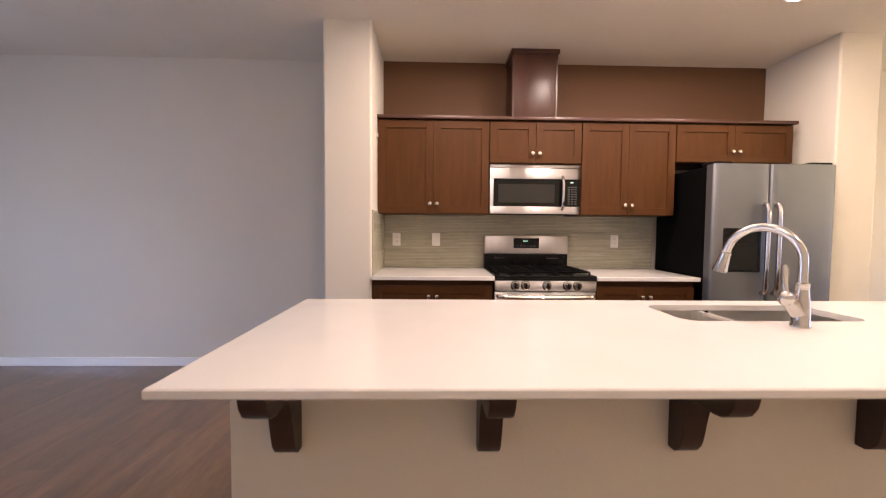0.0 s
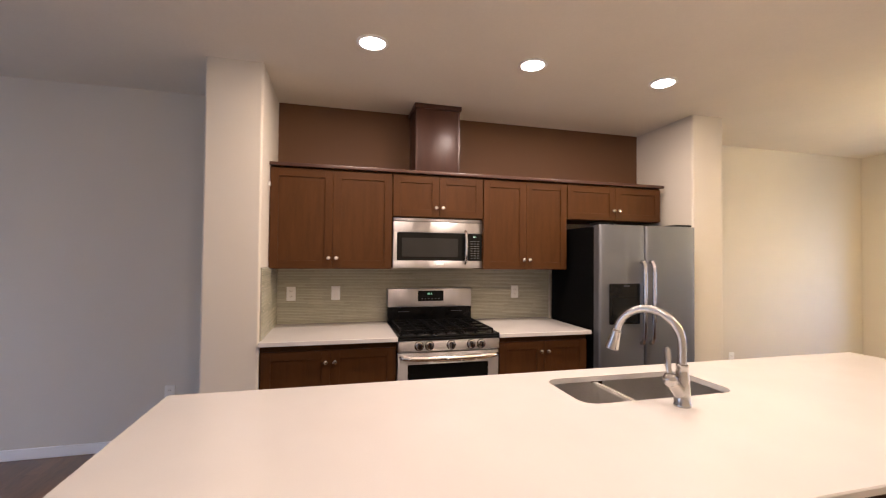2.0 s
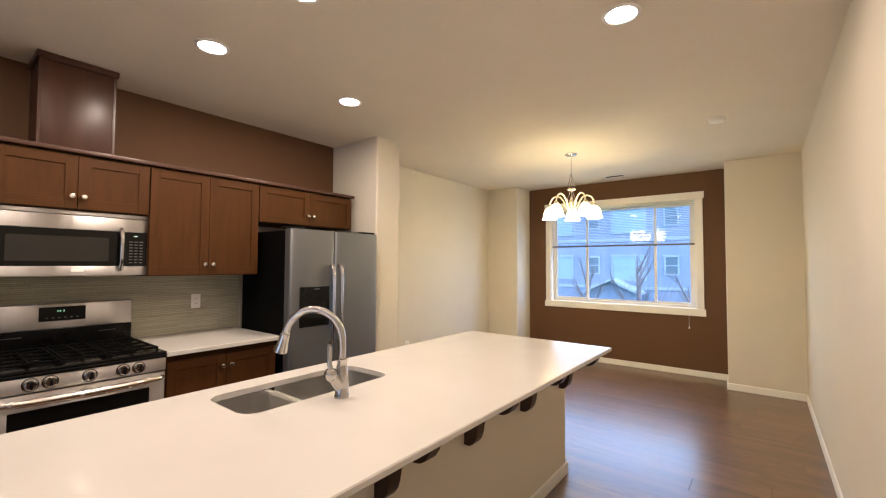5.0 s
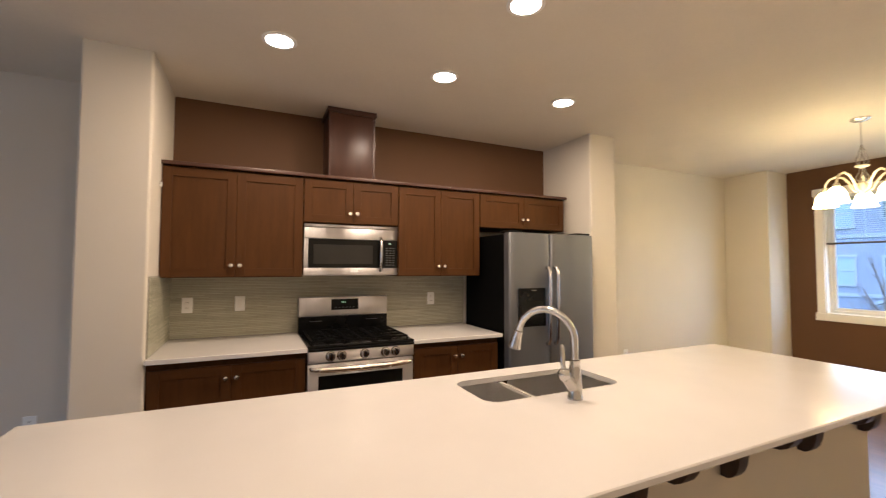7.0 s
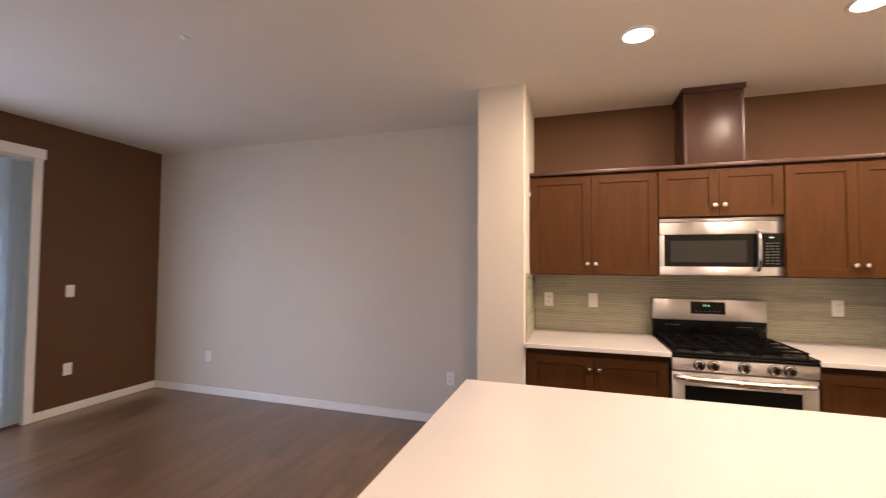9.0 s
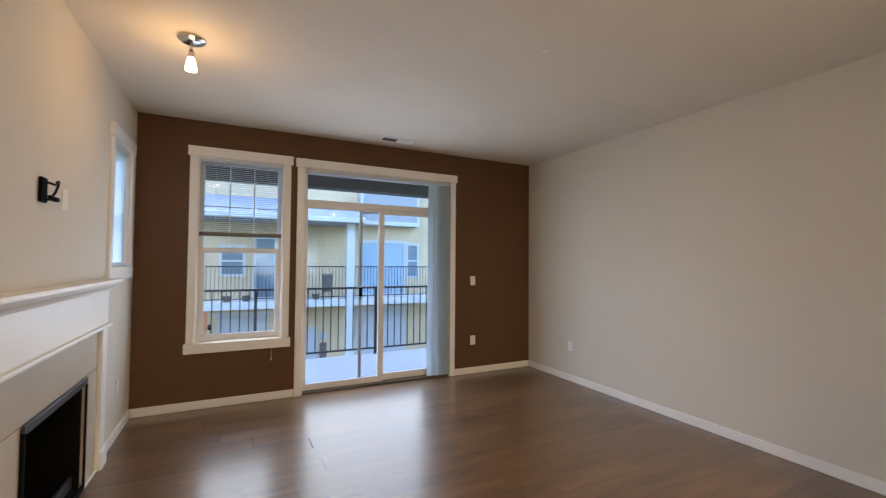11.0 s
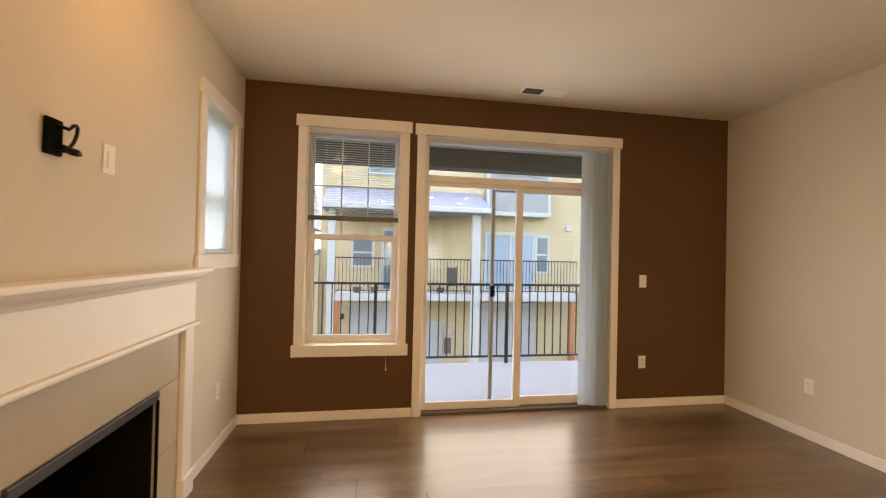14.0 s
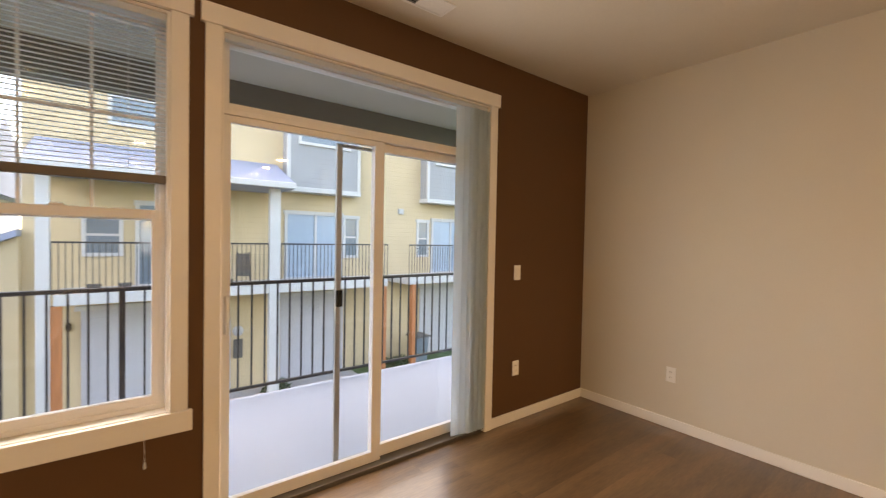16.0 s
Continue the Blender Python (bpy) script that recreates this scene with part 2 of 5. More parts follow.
SIDING_GREY = lap_material("grey_lap_siding", (0.30, 0.31, 0.31), 0.16)
SIDING_EAST = lap_material("slate_blue_lap_siding", (0.25, 0.29, 0.36), 0.16)
EAST_TRIM = material("east_trim", (0.36, 0.41, 0.46), rough=0.6, vary=0.05, scale=3, fine=60, bump=0.03)
SIDING_BLUE = lap_material("far_lap_siding", (0.55, 0.55, 0.56), 0.16)
EXT_WHITE = material("exterior_trim", (0.52, 0.52, 0.50), rough=0.6, vary=0.04, scale=3, fine=60, bump=0.03)
SHINGLE = lap_material("roof_shingles", (0.25, 0.29, 0.37), 0.07, depth=0.8)
EXT_GLASS = material("far_window_glass", (0.17, 0.22, 0.25), rough=0.08, vary=0.15, scale=1.5, fine=10, bump=0.0, vary_rough=0.02)
EXT_BLIND = material("far_window_blind", (0.32, 0.42, 0.50), rough=0.3, vary=0.08, scale=1.5, fine=10, bump=0.0)
GARAGE = material("garage_door_paint", (0.47, 0.47, 0.48), rough=0.6, vary=0.04, scale=3, fine=60, bump=0.03)
ORANGE = material("cedar_post", (0.45, 0.16, 0.06), rough=0.7, vary=0.2, scale=4, fine=40, bump=0.1, stretch=(4, 4, 0.5))
LAWN = material("lawn", (0.06, 0.11, 0.04), rough=0.95, vary=0.35, scale=3, fine=60, bump=0.6)
CONCRETE = material("driveway_concrete", (0.36, 0.35, 0.33), rough=0.85, vary=0.12, scale=2, fine=60, bump=0.2)
ROAD = material("lane_asphalt", (0.07, 0.07, 0.072), rough=0.9, vary=0.2, scale=2, fine=120, bump=0.3)
BRICKRED = material("door_mat", (0.22, 0.06, 0.035), rough=0.95, vary=0.2, scale=8, fine=120, bump=0.3)
BARK = material("bark", (0.19, 0.17, 0.16), rough=0.9, vary=0.3, scale=6, fine=50, bump=0.4)
LEAF = material("leaf", (0.05, 0.085, 0.035), rough=0.7, vary=0.3, scale=5, fine=50, bump=0.0, island=0.4)

# ---- mesh helpers ----
ORIGIN = {}


def thing(name, label, category, at=(0, 0, 0), group="", kind=""):
    ob = new(name)
    ob.location = at
    ORIGIN[ob] = Vector(at)
    return tagged(ob, label, category, group, kind)


def mesh_of(name, bm, mat, origin=Vector((0, 0, 0))):
    """Links a bmesh as mesh data: round shapes smooth, flat faces kept flat beside their bevels."""
    bmesh.ops.translate(bm, verts=bm.verts, vec=-origin)
    bmesh.ops.recalc_face_normals(bm, faces=bm.faces)
    area = {f: f.calc_area() for f in bm.faces}
    shaded_round = mat in (STEEL, STEEL_V, CHASE)  # flat fronts, normals smoothed across bevels to add a highlight; CHASE is wood
    for f in bm.faces:
        f.smooth = True
    for e in bm.edges:
        if len(e.link_faces) == 2:
            f, g = e.link_faces
            e.smooth = f.normal.dot(g.normal) > 0.77 and (shaded_round or max(area[f], area[g]) < 7 * min(area[f], area[g]))
        else:
            e.smooth = False
    me = bpy.data.meshes.new(name)
    bm.to_mesh(me)
    bm.free()
    me.materials.append(mat)
    return me


def part(name, bm, mat, parent, label=""):
    ob = new(name, mesh_of(name, bm, mat, ORIGIN[parent]))
    ob.parent = parent
    ORIGIN[ob] = ORIGIN[parent]
    return tagged(ob, label)


def solid(name, bm, mat, label="", category="", kind="structure", at=(0, 0, 0), group=""):
    ob = new(name, mesh_of(name, bm, mat, Vector(at)))
    ob.location = at
    ORIGIN[ob] = Vector(at)
    return tagged(ob, label, category, group, kind)


def bx(x0, x1, y0, y1, z0, z1, bevel=0.0, bm=None, seg=2):
    bm = bm or bmesh.new()
    x0, x1, y0, y1, z0, z1 = min(x0, x1), max(x0, x1), min(y0, y1), max(y0, y1), min(z0, z1), max(z0, z1)
    m = Matrix.Translation(((x0 + x1) / 2, (y0 + y1) / 2, (z0 + z1) / 2)) @ Matrix.Diagonal((x1 - x0, y1 - y0, z1 - z0, 1))
    made = bmesh.ops.create_cube(bm, size=1, matrix=m)["verts"]
    if bevel:
        edges = list({e for v in made for e in v.link_edges})
        bmesh.ops.bevel(bm, geom=edges, offset=bevel, segments=seg, affect="EDGES", profile=0.5)
    return bm


def prism(pts, axis, a0, a1, bm=None, bevel=0.0):
    """A flat outline pushed along an axis. pts: the two other coordinates, in the order x, y, z."""
    bm = bm or bmesh.new()
    put = {"x": lambda a, u, v: (a, u, v), "y": lambda a, u, v: (u, a, v), "z": lambda a, u, v: (u, v, a)}[axis]
    lo = [bm.verts.new(put(a0, u, v)) for u, v in pts]
    hi = [bm.verts.new(put(a1, u, v)) for u, v in pts]
    faces = [bm.faces.new(lo), bm.faces.new(hi[::-1])]
    for i in range(len(pts)):
        j = (i + 1) % len(pts)
        faces.append(bm.faces.new((lo[i], hi[i], hi[j], lo[j])))
    if bevel:
        bmesh.ops.bevel(bm, geom=list({e for f in faces[:2] for e in f.edges}), offset=bevel, segments=2, affect="EDGES", profile=0.5)
    return bm


def lathe(profile, at, bm=None, seg=24, axis="z"):
    """A turned shape: (radius, height) pairs about an upright axis at the place given, or lying along x or y."""
    bm = bm or bmesh.new()
    turn = {"z": lambda x, y, z: (x, y, z), "y": lambda x, y, z: (x, z, y), "x": lambda x, y, z: (z, x, y)}[axis]
    rings = []
    for r, h in profile:
        ring = []
        for k in range(seg):
            a = 2 * math.pi * k / seg
            p = turn(max(r, 0.0004) * math.cos(a), max(r, 0.0004) * math.sin(a), h)
            ring.append(bm.verts.new(Vector(at) + Vector(p)))
        rings.append(ring)
    for a, b in zip(rings, rings[1:]):
        for k in range(seg):
            bm.faces.new((a[k], a[(k + 1) % seg], b[(k + 1) % seg], b[k]))
    bm.faces.new(rings[0][::-1])
    bm.faces.new(rings[-1])
    return bm


def tube(pts, radius, bm=None, seg=10):
    """A round bar along a line of points; radius is one number or one for each point."""
    bm = bm or bmesh.new()
    pts = [Vector(p) for p in pts]
    radii = radius if isinstance(radius, (list, tuple)) else [radius] * len(pts)
    rings, side = [], None
    for i, p in enumerate(pts):
        d = (pts[min(i + 1, len(pts) - 1)] - pts[max(i - 1, 0)]).normalized()
        if side is None:
            side = d.orthogonal().normalized()
        side = (side - d * side.dot(d)).normalized()
        up = d.cross(side)
        rings.append([bm.verts.new(p + radii[i] * (math.cos(2 * math.pi * k / seg) * side + math.sin(2 * math.pi * k / seg) * up)) for k in range(seg)])
    for a, b in zip(rings, rings[1:]):
        for k in range(seg):
            bm.faces.new((a[k], a[(k + 1) % seg], b[(k + 1) % seg], b[k]))
    bm.faces.new(rings[0][::-1])
    bm.faces.new(rings[-1])
    return bm


def arc(a0, a1, steps, f):
    return [f(radians(a0 + (a1 - a0) * k / steps)) for k in range(steps + 1)]


def wall_with_holes(axis, face, back, u0, u1, z0, z1, holes):
    """A wall of true thickness: axis is the one it stands across; holes are (u0, u1, z0, z1)."""
    us = sorted({u0, u1, *(h[0] for h in holes), *(h[1] for h in holes)})
    zs = sorted({z0, z1, *(h[2] for h in holes), *(h[3] for h in holes)})
    bm = bmesh.new()
    cache = {}

    def v(d, u, z):
        key = (d, round(u, 5), round(z, 5))
        if key not in cache:
            cache[key] = bm.verts.new((d, u, z) if axis == "x" else (u, d, z))
        return cache[key]

    def full(i, j):
        if not (0 <= i < len(us) - 1 and 0 <= j < len(zs) - 1):
            return False
        cu, cz = (us[i] + us[i + 1]) / 2, (zs[j] + zs[j + 1]) / 2
        return not any(h[0] < cu < h[1] and h[2] < cz < h[3] for h in holes)

    for i in range(len(us) - 1):
        for j in range(len(zs) - 1):
            if not full(i, j):
                continue
            a, b, c, d = us[i], us[i + 1], zs[j], zs[j + 1]
            for dd in (face, back):
                bm.faces.new((v(dd, a, c), v(dd, b, c), v(dd, b, d), v(dd, a, d)))
            for ii, jj, p, q in ((i - 1, j, (a, c), (a, d)), (i + 1, j, (b, c), (b, d)), (i, j - 1, (a, c), (b, c)), (i, j + 1, (a, d), (b, d))):
                if not full(ii, jj):
                    bm.faces.new((v(face, *p), v(face, *q), v(back, *q), v(back, *p)))
    return bm


# ---- the large structure ----
W, E, N, S, S2 = -4.68, 6.80, 3.76, -0.66, -0.30
CORNER, BAY = -1.013, 6.35
WIN_W = (-0.172, 0.592, 0.617, 2.398)
DOOR_W = (0.795, 2.537, 0.0, 2.392)
WIN_E = (0.770, 2.818, 0.893, 2.375)
WIN_S1 = (-1.92, -1.37, 1.315, 2.325)
WIN_S2 = (-4.465, -3.91, 1.345, 2.31)

solid("wall_west", wall_with_holes("x", W, W - 0.15, S - 0.15, N + 0.15, -0.02, CEIL + 0.1, [WIN_W, (DOOR_W[0], DOOR_W[1], -0.02, DOOR_W[3])]), BROWN, "dark brown painted accent wall with a window and sliding door", "wall")
solid("wall_east", wall_with_holes("x", E, E + 0.15, 0.30, 3.33, -0.02, CEIL + 0.1, [WIN_E]), BROWN, "brown painted accent wall around the wide dining window", "wall")
solid("wall_north", wall_with_holes("y", N, N + 0.15, W, E + 0.15, -0.02, CEIL + 0.1, []), WALL, "greige painted long wall of the open room", "wall")
solid("wall_south_living", wall_with_holes("y", S, S - 0.15, W, CORNER + 0.12, -0.02, CEIL + 0.1, [WIN_S1, WIN_S2, (-3.401, -2.549, 0.0, 0.66)]), WALL, "greige painted fireplace wall with two high windows", "wall")
solid("wall_south_hall", bx(CORNER, E + 0.15, S2 - 0.15, S2, -0.02, CEIL + 0.1), WALL, "greige painted wall behind the island", "wall")
solid("wall_return", bx(CORNER, CORNER + 0.12, S, S2 - 0.151, -0.02, CEIL + 0.1), WALL, "greige painted short return wall by the living area", "wall")
solid("wall_bay_left", bx(BAY, E + 0.15, 3.205, N, -0.02, CEIL + 0.1, 0.012), WALL, "cream painted wall pier beside the dining window", "wall")
solid("wall_bay_right", bx(BAY, E + 0.15, S2 - 0.01, 0.415, -0.02, CEIL + 0.1, 0.012), WALL, "cream painted wall pier beside the dining window", "wall")
solid("wall_kitchen_left", bx(-0.676, -0.331, 3.03, N + 0.01, -0.02, CEIL + 0.1, 0.014, seg=3), WALL, "cream painted wing wall with rounded corners beside the kitchen", "wall")
solid("wall_kitchen_right", bx(3.130, 3.455, 3.06, N + 0.01, -0.02, CEIL + 0.1, 0.014, seg=3), WALL, "cream painted wing wall with rounded corners beside the refrigerator", "wall")
solid("wall_kitchen_accent", bx(-0.331, 3.13, N - 0.004, N + 0.02, 1.9, CEIL + 0.05), BROWN, "brown painted wall above the kitchen cabinets", "wall")
solid("ceiling", bx(W - 0.15, E + 0.15, S - 0.15, N + 0.15, CEIL, CEIL + 0.12), CEILING, "tan painted ceiling with a light orange-peel texture", "ceiling")
floor = solid("floor", bx(W - 0.15, E + 0.15, S - 0.15, N + 0.15, -0.10, -0.012), CORBEL, "brown wood-look plank floor with a satin sheen", "floor")


def skirting(name, x0, x1, y0, y1):
    solid(name, bx(x0, x1, y0, y1, 0.0, 0.078, 0.004), TRIM, "white painted baseboard along the wall", "baseboard")


B = 0.014
skirting("baseboard", W, -0.676 - 0.0, N - B, N)
skirting("baseboard", 3.455, BAY, N - B, N)
skirting("baseboard", W, W + B, S, 0.722)
skirting("baseboard", W, W + B, 2.61, N - B)
skirting("baseboard", W + B, -3.755, S, S + B)
skirting("baseboard", -2.14, CORNER, S, S + B)
skirting("baseboard", CORNER - B, CORNER, S + B, S2 + B)
skirting("baseboard", CORNER, BAY, S2, S2 + B)
skirting("baseboard", E - B, E, 0.415, 3.205)
skirting("baseboard", BAY - B, BAY, 3.205, N - B)
skirting("baseboard", BAY - B, BAY, S2 + B, 0.415 + B)
skirting("baseboard", BAY, E - B, 0.415, 0.415 + B)
skirting("baseboard", BAY - B, E - B, 3.205 - B, 3.205)
skirting("baseboard", -0.676 - B, -0.676, 3.03 - B, N - B)
skirting("baseboard", -0.676, -0.331, 3.03 - B, 3.03)
skirting("baseboard", 3.455, 3.455 + B, 3.06 - B, N - B)
skirting("baseboard", 3.13, 3.455, 3.06 - B, 3.06)


# ---- windows and the sliding door ----
def blind(at_wall, axis, u0, u1, top, bottom, n, tilt, label, inset, dark_rail=False, depth=0.046, name="window_blind", rail=0.022):
    """A horizontal slatted blind: head rail, slats, cords and a bottom rail. inset: where it hangs, across the wall."""
    t = thing(name, label, "blind", ((inset, (u0 + u1) / 2, bottom) if axis == "x" else ((u0 + u1) / 2, inset, bottom)))

    def cube(a0, a1, b0, b1, z0, z1, bev=0.0):
        return bx(a0, a1, b0, b1, z0, z1, bev) if axis == "x" else bx(b0, b1, a0, a1, z0, z1, bev)

    part("head_rail", cube(inset - 0.02, inset + 0.02, u0, u1, top - 0.03, top, 0.003), SLAT, t)
    # with dark_rail the white rail's shade is put into its colour
    part("bottom_rail", cube(inset - 0.022, inset + 0.022, u0, u1, bottom, bottom + rail, 0.003), RAIL_DARK if dark_rail else SLAT, t, "white blind's bottom rail with its shade painted in" if dark_rail else "")
    c, s = math.cos(radians(tilt)), math.sin(radians(tilt))
    bm = bmesh.new()
    rows = []
    for w in (-0.5, -0.17, 0.17, 0.5):
        crown = 0.004 * (1 - 4 * w * w)
        d, z = w * depth * c, w * depth * s + crown
        rows.append([bm.verts.new((d, u0 - (u0 + u1) / 2, z) if axis == "x" else (u0 - (u0 + u1) / 2, d, z)), bm.verts.new((d, u1 - (u0 + u1) / 2, z) if axis == "x" else (u1 - (u0 + u1) / 2, d, z))])
    for a, b in zip(rows, rows[1:]):
        bm.faces.new((a[0], a[1], b[1], b[0]))
    bmesh.ops.solidify(bm, geom=bm.faces[:], thickness=0.0012)
    me = mesh_of("slat", bm, SLAT)
    for k in range(n):
        ob = new("slat", me)
        ob.parent = t
        ob.location = (0, 0, (k + 1) * (top - 0.03 - bottom - rail) / (n + 1) + rail)
    for f in (0.18, 0.82):
        u = u0 + (u1 - u0) * f
        part("cord", tube([(inset, u, bottom), (inset, u, top)] if axis == "x" else [(u, inset, bottom), (u, inset, top)], 0.0012, seg=5), SLAT, t)
    return t


def casing_set(win, axis, face, u0, u1, z0, z1, width, sgn, floor_door=False, sill=True):
    """Flat white casing: sides, a slightly wider head and a sill with apron. sgn points into the room."""

    def cube(a0, a1, b0, b1, c0, c1, bev=0.003):
        return bx(a0, a1, b0, b1, c0, c1, bev) if axis == "x" else bx(b0, b1, a0, a1, c0, c1, bev)

    f1 = face + sgn * 0.019
    part("side_casing", cube(face, f1, u0 - width, u0, z0, z1), TRIM, win)
    part("side_casing", cube(face, f1, u1, u1 + width, z0, z1), TRIM, win)
    part("head_casing", cube(face, face + sgn * 0.026, u0 - width - 0.018, u1 + width + 0.018, z1, z1 + 0.092), TRIM, win)
    if sill:
        part("window_sill", cube(face - sgn * 0.149, face + sgn * 0.002, u0 - 0.001, u1 + 0.001, z0 - 0.02, z0 + 0.004), TRIM, win)
        part("apron", cube(face, face + sgn * 0.024, u0 - width - 0.018, u1 + width + 0.018, z0 - 0.095, z0 - 0.0005), TRIM, win)
    # lining of the opening
    d0, d1 = face - sgn * 0.149, face - sgn * 0.001
    part("jamb", cube(d0, d1, u0 - 0.0, u0 + 0.012, z0 + 0.005, z1, 0), TRIM, win)
    part("jamb", cube(d0, d1, u1 - 0.012, u1, z0 + 0.005, z1, 0), TRIM, win)
    part("head_jamb", cube(d0, d1, u0 + 0.012, u1 - 0.012, z1 - 0.012, z1, 0), TRIM, win)


def frame_set(win, axis, d0, d1, u0, u1, z0, z1, wid, mat=VINYL, name="window_frame", pane=True, bottom=None, end=None):
    """A rectangular frame with its pane, as two meshes."""
    bottom, end = bottom or wid, end or wid
    bm = bmesh.new()
    for b0, b1, c0, c1 in ((u0, u0 + wid, z0, z1), (u1 - end, u1, z0, z1), (u0 + wid, u1 - end, z1 - wid, z1), (u0 + wid, u1 - end, z0, z0 + bottom)):
        if axis == "x":
            bx(d0, d1, b0, b1, c0, c1, 0.002, bm)
        else:
            bx(b0, b1, d0, d1, c0, c1, 0.002, bm)
    f = part(name, bm, mat, win)
    if pane:
        mid = (d0 + d1) / 2
        b = (u0 + wid - 0.004, u1 - end + 0.004, z0 + bottom - 0.004, z1 - wid + 0.004)
        g = part("pane", bx(mid - 0.003, mid + 0.003, *b) if axis == "x" else bx(b[0], b[1], mid - 0.003, mid + 0.003, b[2], b[3]), GLASS, f)
        g.visible_shadow = False
    return f


win1 = thing("window_1", "white double-hung window with grilles and flat white casing", "window", (W, 0.21, 0.6), kind="structure")
u0, u1, z0, z1 = WIN_W
casing_set(win1, "x", W, u0, u1, z0, z1, 0.070, 1)
frame_set(win1, "x", W - 0.145, W - 0.066, u0 + 0.0125, u1 - 0.0125, z0 + 0.0045, z1 - 0.0125, 0.020, pane=False)
frame_set(win1, "x", W - 0.104, W - 0.072, u0 + 0.020, u1 - 0.020, z0 + 0.012, 1.526, 0.042, name="lower_sash", bottom=0.052)
frame_set(win1, "x", W - 0.137, W - 0.107, u0 + 0.020, u1 - 0.020, 1.478, z1 - 0.022, 0.028, name="upper_sash")
for k in (1, 2):
    u = u0 + 0.048 + (u1 - u0 - 0.096) * k / 3
    part("muntin", bx(W - 0.128, W - 0.116, u - 0.006, u + 0.006, 1.506, z1 - 0.05), VINYL, win1)
part("muntin", bx(W - 0.1275, W - 0.1165, u0 + 0.048, u1 - 0.048, 1.932, 1.944), VINYL, win1)
part("sash_lock", bx(W - 0.098, W - 0.078, 0.19, 0.235, 1.5265, 1.538, 0.003), VINYL, win1)
blind(W, "x", u0 + 0.014, u1 - 0.014, z1 - 0.012, 1.640, 34, -6, "white horizontal slat blind lowered over the upper sash", W - 0.034, dark_rail=True, depth=0.025, rail=0.036)

door1 = thing("door_1", "white vinyl sliding patio door with transom and flat casing", "door", (W, 1.68, 0), kind="structure")
u0, u1, z0, z1 = DOOR_W
casing_set(door1, "x", W, u0, u1, 0.0, z1, 0.070, 1, sill=False)
frame_set(door1, "x", W - 0.125, W - 0.055, u0 + 0.013, u1 - 0.013, 2.035, z1 - 0.013, 0.030, name="transom_frame")
part("frame_jamb", bx(W - 0.13, W - 0.05, u0 + 0.0125, u0 + 0.017, 0.03, 2.034, 0.001), VINYL, door1)
part("frame_jamb", bx(W - 0.13, W - 0.05, u1 - 0.030, u1 - 0.0125, 0.03, 2.034, 0.002), VINYL, door1)
part("frame_head", bx(W - 0.13, W - 0.05, u0 + 0.0175, u1 - 0.0305, 2.008, 2.0345, 0.002), VINYL, door1)
part("threshold", bx(W - 0.149, W - 0.002, u0 + 0.013, u1 - 0.013, -0.01, 0.026, 0.004), RAIL_DARK, door1, "dark bronze sill track")
frame_set(door1, "x", W - 0.088, W - 0.056, u0 + 0.018, 1.706, 0.027, 2.007, 0.034, name="sliding_panel", bottom=0.064, end=0.064)
frame_set(door1, "x", W - 0.124, W - 0.092, 1.652, u1 - 0.031, 0.027, 2.007, 0.052, name="fixed_panel", bottom=0.074)
part("handle", tube([(W - 0.056, 0.829, 0.93), (W - 0.03, 0.829, 0.95), (W - 0.022, 0.829, 1.02), (W - 0.03, 0.829, 1.09), (W - 0.056, 0.829, 1.11)], 0.009), VINYL, door1, "white curved pull handle")
screen = thing("screen_door", "grey aluminium sliding insect screen door outside the glass", "screen door", (W - 0.15, 1.8, 0.03))
for yy in (1.438, 2.46):
    part("stile", bx(W - 0.172, W - 0.150, yy, yy + 0.034, 0.03, 1.98, 0.002), SCREEN_ALU, screen)
part("top_rail", bx(W - 0.172, W - 0.150, 1.473, 2.459, 1.962, 1.98, 0.002), SCREEN_ALU, screen)
part("bottom_rail", bx(W - 0.172, W - 0.150, 1.473, 2.459, 0.03, 0.050, 0.002), SCREEN_ALU, screen)
part("latch", bx(W - 0.149, W - 0.13, 1.436, 1.476, 1.00, 1.10, 0.005), BLACK, screen, "black plastic latch")

vb = thing("vertical_blind", "grey vertical vane blind bunched at one side of the door", "blind", (W - 0.02, 2.38, 0.03))
part("head_rail", bx(W - 0.045, W - 0.008, u0 + 0.013, u1 - 0.013, 2.348, 2.379, 0.004), SLAT, vb, "white head rail")
for k in range(14):
    y = 2.293 + 0.0245 * k if k < 2 else 2.336 + 0.0135 * k
    a = radians((4, 26)[k] if k < 2 else 70 + 13 * math.sin(k * 2.3))
    bm = bmesh.new()
    pts = []
    for w in (-0.5, -0.25, 0, 0.25, 0.5):
        bow = 0.007 * (1 - 4 * w * w)
        pts.append((W - 0.026 + 0.086 * w * math.sin(a) + bow * math.cos(a), y + 0.086 * w * math.cos(a) - bow * math.sin(a)))
    for x, yy in pts:
        bm.verts.new((x, yy, 0.03)), bm.verts.new((x, yy, 2.347))
    bm.verts.ensure_lookup_table()
    for i in range(4):
        bm.faces.new((bm.verts[2 * i], bm.verts[2 * i + 2], bm.verts[2 * i + 3], bm.verts[2 * i + 1]))
    bmesh.ops.solidify(bm, geom=bm.faces[:], thickness=0.0012)
    part("vane", bm, VANE, vb)

